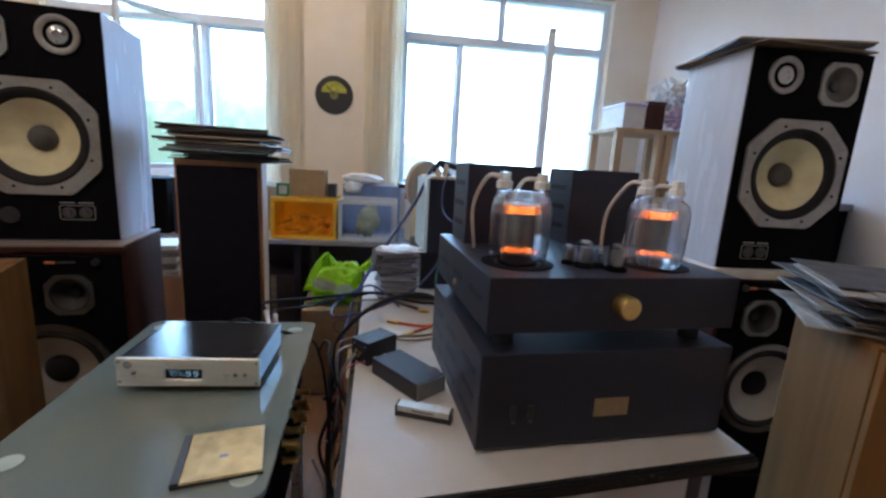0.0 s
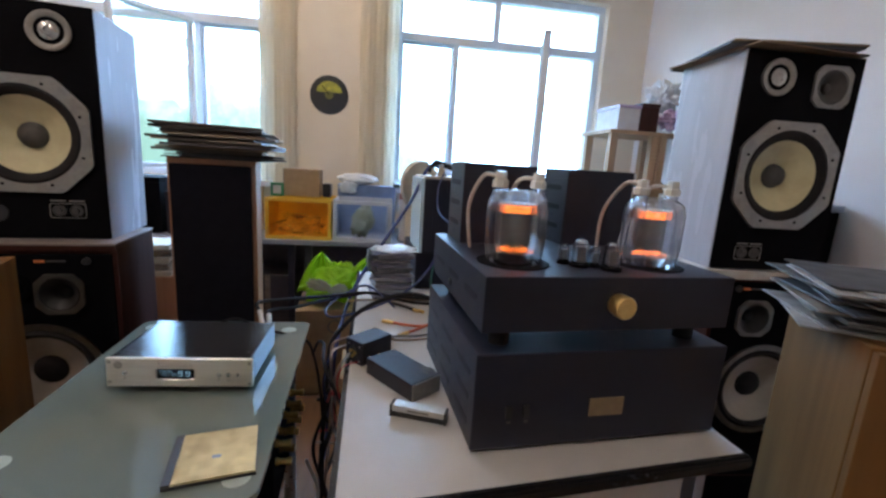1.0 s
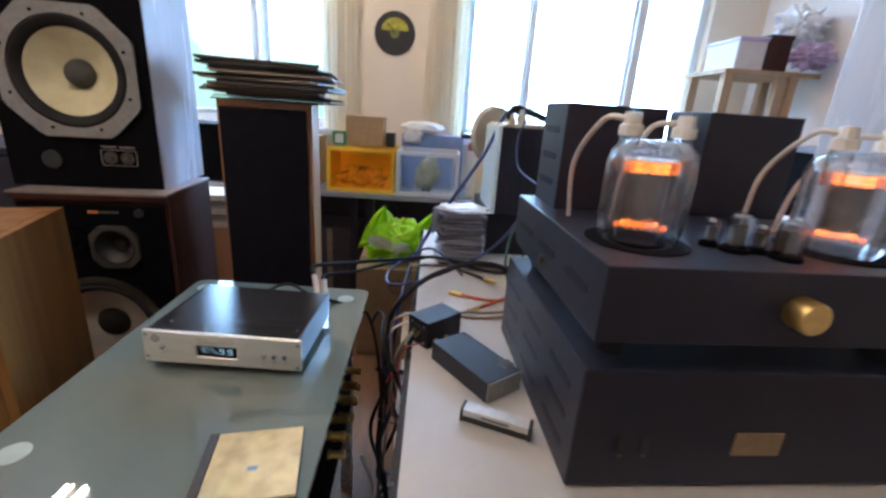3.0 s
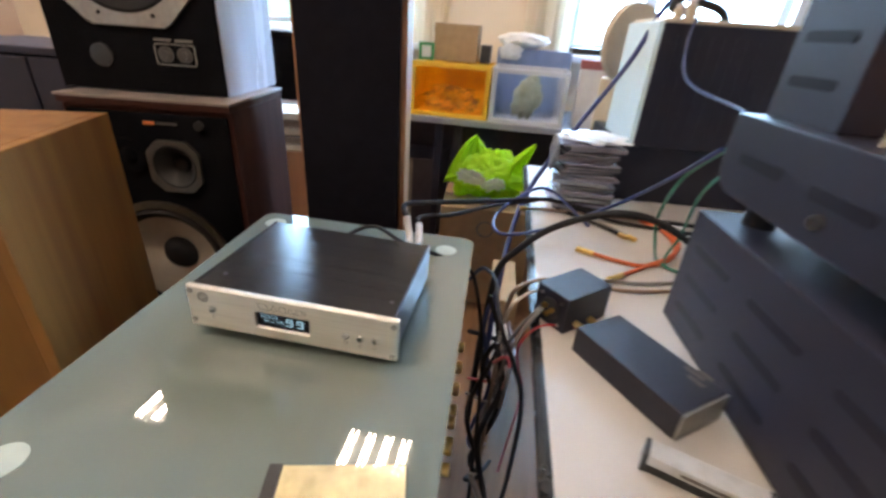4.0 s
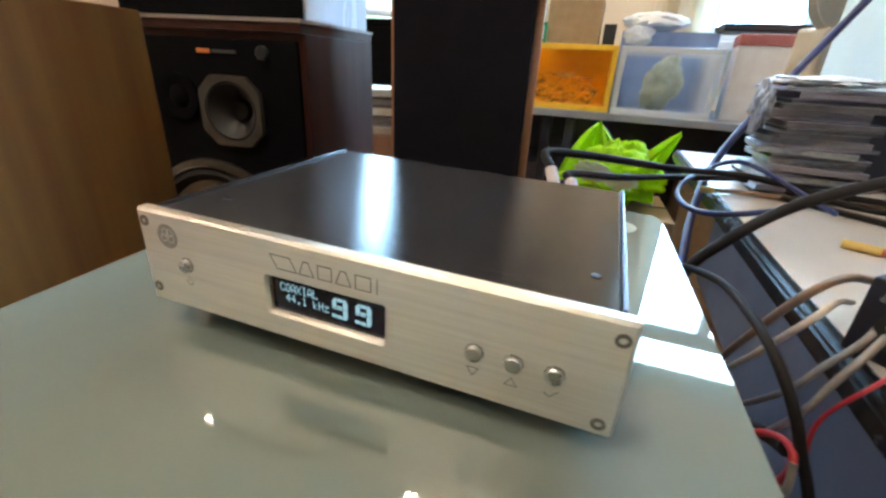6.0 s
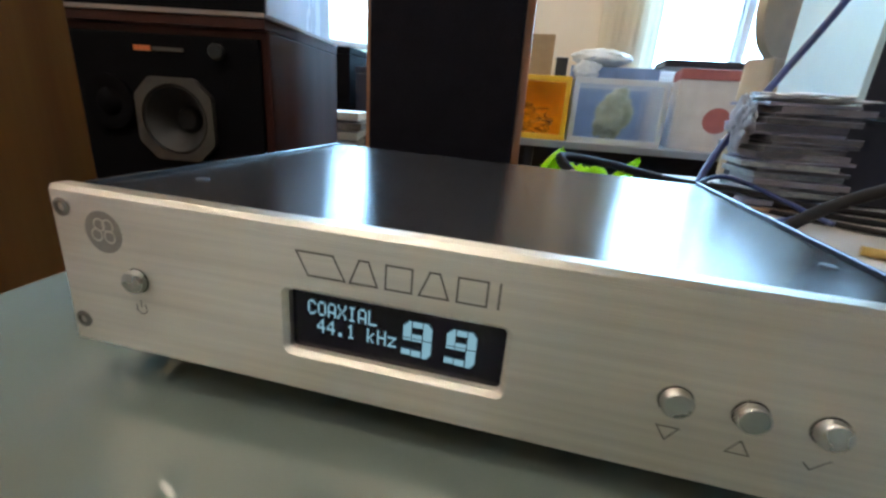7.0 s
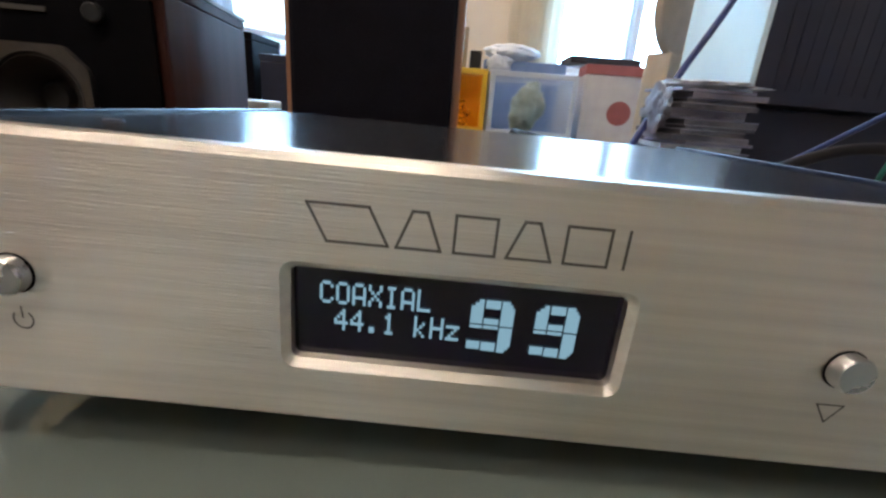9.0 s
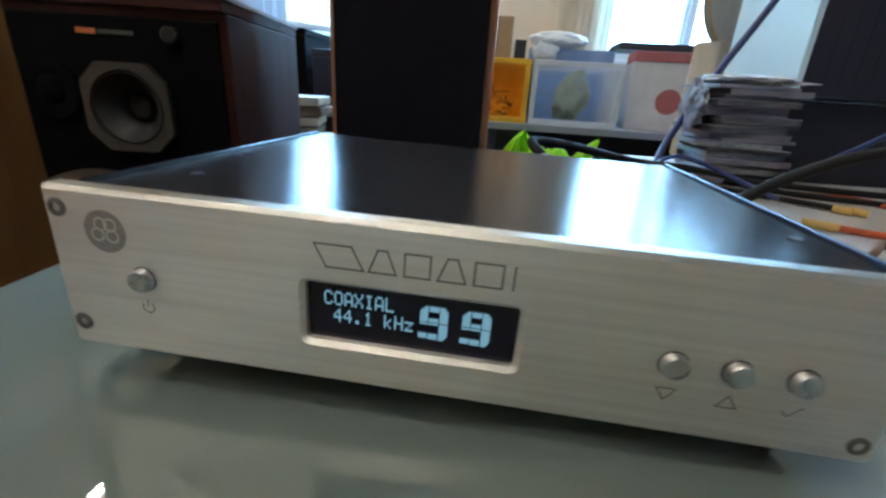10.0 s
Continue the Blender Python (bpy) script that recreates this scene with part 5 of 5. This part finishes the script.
cable("thick black cable looping from the gap over the desk", [g(0.37, 0.4, -0.5), g(0.375, 0.46, -0.3), g(0.381, 0.47, -0.209), g(0.393, 0.47, -0.08), g(0.43, 0.47, -0.02), g(0.482, 0.47, 0.033), g(0.54, 0.47, 0.068), g(0.606, 0.47, 0.092), g(0.67, 0.47, 0.095), g(0.73, 0.47, 0.075), g(0.79, 0.47, 0.04), g(0.84, 0.46, 0.0)], 0.0075, black_rubber)
cable("blue cable hanging from the device down between the tables", [g(0.83, 1.02, 0.46), g(0.745, 0.97, 0.515), g(0.66, 0.9, 0.36), g(0.55, 0.84, 0.19), g(0.46, 0.77, 0.05), g(0.42, 0.66, -0.04), g(0.4, 0.5, -0.15), g(0.39, 0.4, -0.4)], 0.007, blue_rubber)
cable("blue cable looped over the desk edge", [g(0.71, 0.33, 0.27), g(0.7, 0.45, 0.19), g(0.66, 0.58, 0.09), g(0.58, 0.6, 0.03), g(0.48, 0.52, 0.015), g(0.39, 0.47, 0.015), g(0.37, 0.55, 0.02), g(0.42, 0.68, 0.03), g(0.5, 0.75, 0.04), g(0.6, 0.62, 0.0)], 0.004, blue_rubber)
cable("thin blue lead on the black device", [g(0.79, 0.87, 0.49), g(0.76, 0.8, 0.42), g(0.76, 0.72, 0.34), g(0.8, 0.5, 0.31)], 0.003, blue_rubber)
cable("green lead from the amplifier to the desk", [g(0.72, 0.335, 0.27), g(0.71, 0.44, 0.19), g(0.72, 0.53, 0.08), g(0.74, 0.55, 0.0), g(0.73, 0.47, -0.004), g(0.78, 0.42, 0.0), g(0.83, 0.45, 0.0)], 0.0035, green_rubber)
cable("green lead from the amplifier to the desk", [g(0.74, 0.335, 0.25), g(0.75, 0.44, 0.16), g(0.765, 0.5, 0.05), g(0.74, 0.47, -0.004), g(0.79, 0.4, 0.0)], 0.003, green_rubber)
for pts in ([(0.593, 0.472, -0.004), (0.632, 0.457, -0.005), (0.69, 0.447, -0.005), (0.755, 0.49, -0.004), (0.79, 0.57, -0.003), (0.785, 0.66, -0.004), (0.742, 0.719, -0.004)],
            [(0.637, 0.389, -0.004), (0.67, 0.42, -0.005), (0.706, 0.454, -0.004), (0.76, 0.5, 0.001), (0.8, 0.58, 0.0), (0.79, 0.68, -0.004), (0.745, 0.73, -0.004)]):
    c = cable("orange signal lead with gold plugs on the desk", [g(*p) for p in pts], 0.0045, orange_rubber)
    plug_end(c, g(*pts[0]), g(*[a + (a - b) * 0.9 for a, b in zip(pts[0], pts[1])]), 0.006)
for dx in (0.0, 0.018):
    c = cable("grey lead with a gold plug on the desk", [g(0.67 + dx, 0.6 - dx * 0.4, -0.003), g(0.64 + dx, 0.635, -0.004), g(0.58 + dx, 0.69, -0.005), g(0.53, 0.74 + dx, -0.005)], 0.0045, grey_rubber if dx else black_rubber)
    plug_end(c, g(0.67 + dx, 0.6 - dx * 0.4, -0.003), g(0.685 + dx, 0.583 - dx * 0.4, -0.003), 0.006)
c = cable("short yellow-ended lead on the desk", [g(0.45, 0.7, -0.004), g(0.5, 0.71, -0.004), g(0.6, 0.715, -0.004), g(0.75, 0.72, -0.004)], 0.004, copper_lead)
plug_end(c, g(0.45, 0.7, -0.004), g(0.43, 0.695, -0.004), 0.006)
for k, (dy, zz) in enumerate(((0.0, 0.03), (0.03, 0.012))):
    cable("brown lead from the small box to the power supply", [g(0.545, 0.285 + dy * 0.3, zz), g(0.6, 0.32 + dy, 0.0), g(0.66, 0.335 + dy, -0.005), g(0.74, 0.36 + dy, -0.005)], 0.0035, copper_lead if k == 0 else grey_rubber)
for k in range(2):
    o = 0.016 * k
    cable("brown lead from the small box into the gap", [g(0.49 - o, 0.27 - o, 0.03 - o), g(0.46 - o * 0.5, 0.245 - o, 0.038 - o), g(0.425, 0.21 - o, 0.035 - o), g(0.418, 0.255 - o, -0.03 - o), g(0.415, 0.31 - o, -0.12), g(0.415, 0.285, -0.19), g(0.41, 0.2, -0.4)], 0.0036 - 0.0008 * k, (copper_lead, white_cloth)[k])
for k in range(2):
    cable("grey lead from the small box into the gap", [g(0.477 + 0.006 * k, 0.214 - 0.004 * k, 0.02), g(0.462, 0.198 - 0.012 * k, 0.006), g(0.445, 0.195 - 0.02 * k, -0.02), g(0.433, 0.206 - 0.03 * k, -0.059), g(0.425, 0.29 - 0.06 * k, -0.16), g(0.42, 0.363 - 0.1 * k, -0.263)], 0.0028, grey_rubber)
cable("thin red lead from the box over the desk edge", [g(0.56, 0.2, -0.004), g(0.52, 0.185, -0.006), g(0.482, 0.179, -0.003), g(0.455, 0.158, -0.008), g(0.442, 0.165, -0.05), g(0.45, 0.17, -0.1), g(0.462, 0.172, -0.16), g(0.45, 0.2, -0.4)], 0.0017, red_rubber)
cable("red lead looped below the table edge", [g(0.36, 0.4, -0.35), g(0.41, 0.36, -0.315), g(0.432, 0.245, -0.218), g(0.432, 0.174, -0.136), g(0.432, 0.15, -0.09), g(0.432, 0.163, -0.077), g(0.425, 0.19, -0.092), g(0.41, 0.24, -0.15)], 0.0032, red_rubber)
cable("thin black lead arching from the table into the gap", [g(0.33, 0.5, -0.13), g(0.36, 0.42, -0.05), g(0.39, 0.32, -0.014), g(0.4, 0.22, -0.004), g(0.414, 0.168, -0.024), g(0.438, 0.16, -0.076), g(0.464, 0.154, -0.16), g(0.465, 0.15, -0.35), g(0.46, 0.2, -0.6)], 0.0042, black_rubber)
cable("thick dark lead lying across the gap", [g(0.34, 0.56, -0.33), g(0.432, 0.484, -0.287), g(0.432, 0.36, -0.2), g(0.432, 0.293, -0.16), g(0.432, 0.2, -0.1), g(0.432, 0.165, -0.082)], 0.0065, black_rubber)
cable("grey lead hanging in a loop below the table edge", [g(0.36, 0.36, -0.36), g(0.432, 0.289, -0.313), g(0.432, 0.196, -0.207), g(0.432, 0.146, -0.114), g(0.432, 0.15, -0.08)], 0.003, grey_rubber)
for k, (x, y, d, r, mt) in enumerate(((0.385, 0.33, 0.03, 0.005, black_rubber), (0.4, 0.42, -0.02, 0.0045, blue_rubber), (0.41, 0.26, 0.02, 0.006, black_rubber), (0.392, 0.0, 0.03, 0.004, grey_rubber),
                                       (0.42, 0.36, -0.03, 0.0055, black_rubber), (0.4, -0.08, 0.02, 0.005, black_rubber))):
    cable("dark lead hanging between the two tables", [g(x, y, -0.06 - 0.03 * k), g(x + d, y - 0.03, -0.16 - 0.02 * k), g(x - d * 0.5, y - 0.08, -0.3), g(x + d, y - 0.1, -0.45), g(x, y - 0.02, -0.6), g(x + 0.03, y + 0.12, -0.74 + r)], r, mt)
cable("black bundle of leads on top of the device", [g(0.74, 0.93, 0.49), g(0.76, 0.95, 0.525), g(0.8, 0.97, 0.52), g(0.86, 0.95, 0.5), g(0.9, 1.0, 0.482)], 0.012, black_rubber)

# papers on the floor of the gap
for k in range(4):
    e = thing("magazine", pose(0.4 + 0.012 * k, 0.62, 0, 4 - 3 * k, 4 + 2 * k, 6), "upright pale magazine between the tables", "magazine", "magazines on the floor")
    part("block", box((0, 0.008, 0, 0.21, 0.012, 0.29)), (white_card, paper_edge, white_card, cd_side)[k], e)
bk = thing("cardboard_box", pose(0.39, 0.86, 0, 0, 0, 3), "small brown cardboard carton on the floor", "box")
part("carton", box((0, 0.09, 0, 0.3, 0, 0.34)), cardboard, bk, bevel=0.004)

# contents of the drawer boxes and stored cartons under the bench
clear_film = glass("clear_film", (1.0, 0.98, 0.95), 0.05, 1.4, clear=0.45)
cl = thing("plastic_packaging", pose(0.04, 1.93, G + 0.0215), "clear plastic packaging in the yellow drawer box", "packaging")
part("film", crumple(0.15, 0.07, 0.07, 21, 0.5, 4, 1.4), clear_film, cl, smooth=True)
cl = thing("plush_bundle", pose(0.4, 1.9, G + 0.0215, 0, 12, 0), "olive-grey cloth bundle in the milky drawer box", "bundle")
part("bundle", crumple(0.07, 0.05, 0.11, 23, 0.22, 4, 1.6), material("olive_cloth", (0.3, 0.31, 0.2), 0.8, color2=(0.42, 0.43, 0.34), scale=30), cl, smooth=True)
bl = thing("blue_folder", pose(0.25, 2.07, G + 0.0215), "blue card folder in the milky drawer box", "folder")
part("folder", box((0, 0.33, 0, 0.02, 0, 0.22)), blue_card, bl, bevel=0.002)
cl = thing("dark_small_box", pose(0.165, 1.98, G + 0.2695), "small dark box beside the carton", "box")
part("case", box((0, 0.05, 0, 0.1, 0, 0.085)), black_plastic, cl, bevel=0.002)
# added sheet that hides the lit wall where the bench's shade lies
bk = thing("bench_shade_panel", pose(-1.7, 2.34, 0), "dark sheet added for the shade under the bench", "panel")
part("panel", box((0, 3.9, 0, 0.018, 0, G - 0.002)), bench_shade, bk)
# two of the cartons carry the same shade colour
for x, w_, hh, mt in ((-0.9, 0.45, 0.42, cardboard), (-0.35, 0.35, 0.5, bench_shade), (0.62, 0.4, 0.45, cardboard), (1.15, 0.5, 0.38, bench_shade)):
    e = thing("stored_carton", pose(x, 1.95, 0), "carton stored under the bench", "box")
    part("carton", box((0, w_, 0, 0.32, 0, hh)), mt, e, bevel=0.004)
    part("tape", box((w_ * 0.45, w_ * 0.55, -0.001, 0.0, 0, hh)), paper_edge, e)

sc = thing("sideboard", pose(-1.75, 0.9, 0, 0, 0, 3), "plain black sideboard behind a loudspeaker stack", "cabinet")
part("body", box((0, 0.95, 0.01, 0.45, 0.06, G + 0.24)), black_matt, sc, bevel=0.003)
part("top_panel", box((-0.01, 0.96, 0, 0.46, G + 0.2405, G + 0.265)), black_metal, sc, bevel=0.003)
part("plinth", box((0.03, 0.92, 0.04, 0.42, 0, 0.0595)), black_matt, sc)
for x in (0.005, 0.48):
    part("door", box((x, x + 0.465, -0.008, 0.0095, 0.07, G + 0.232)), black_metal, sc, bevel=0.002)
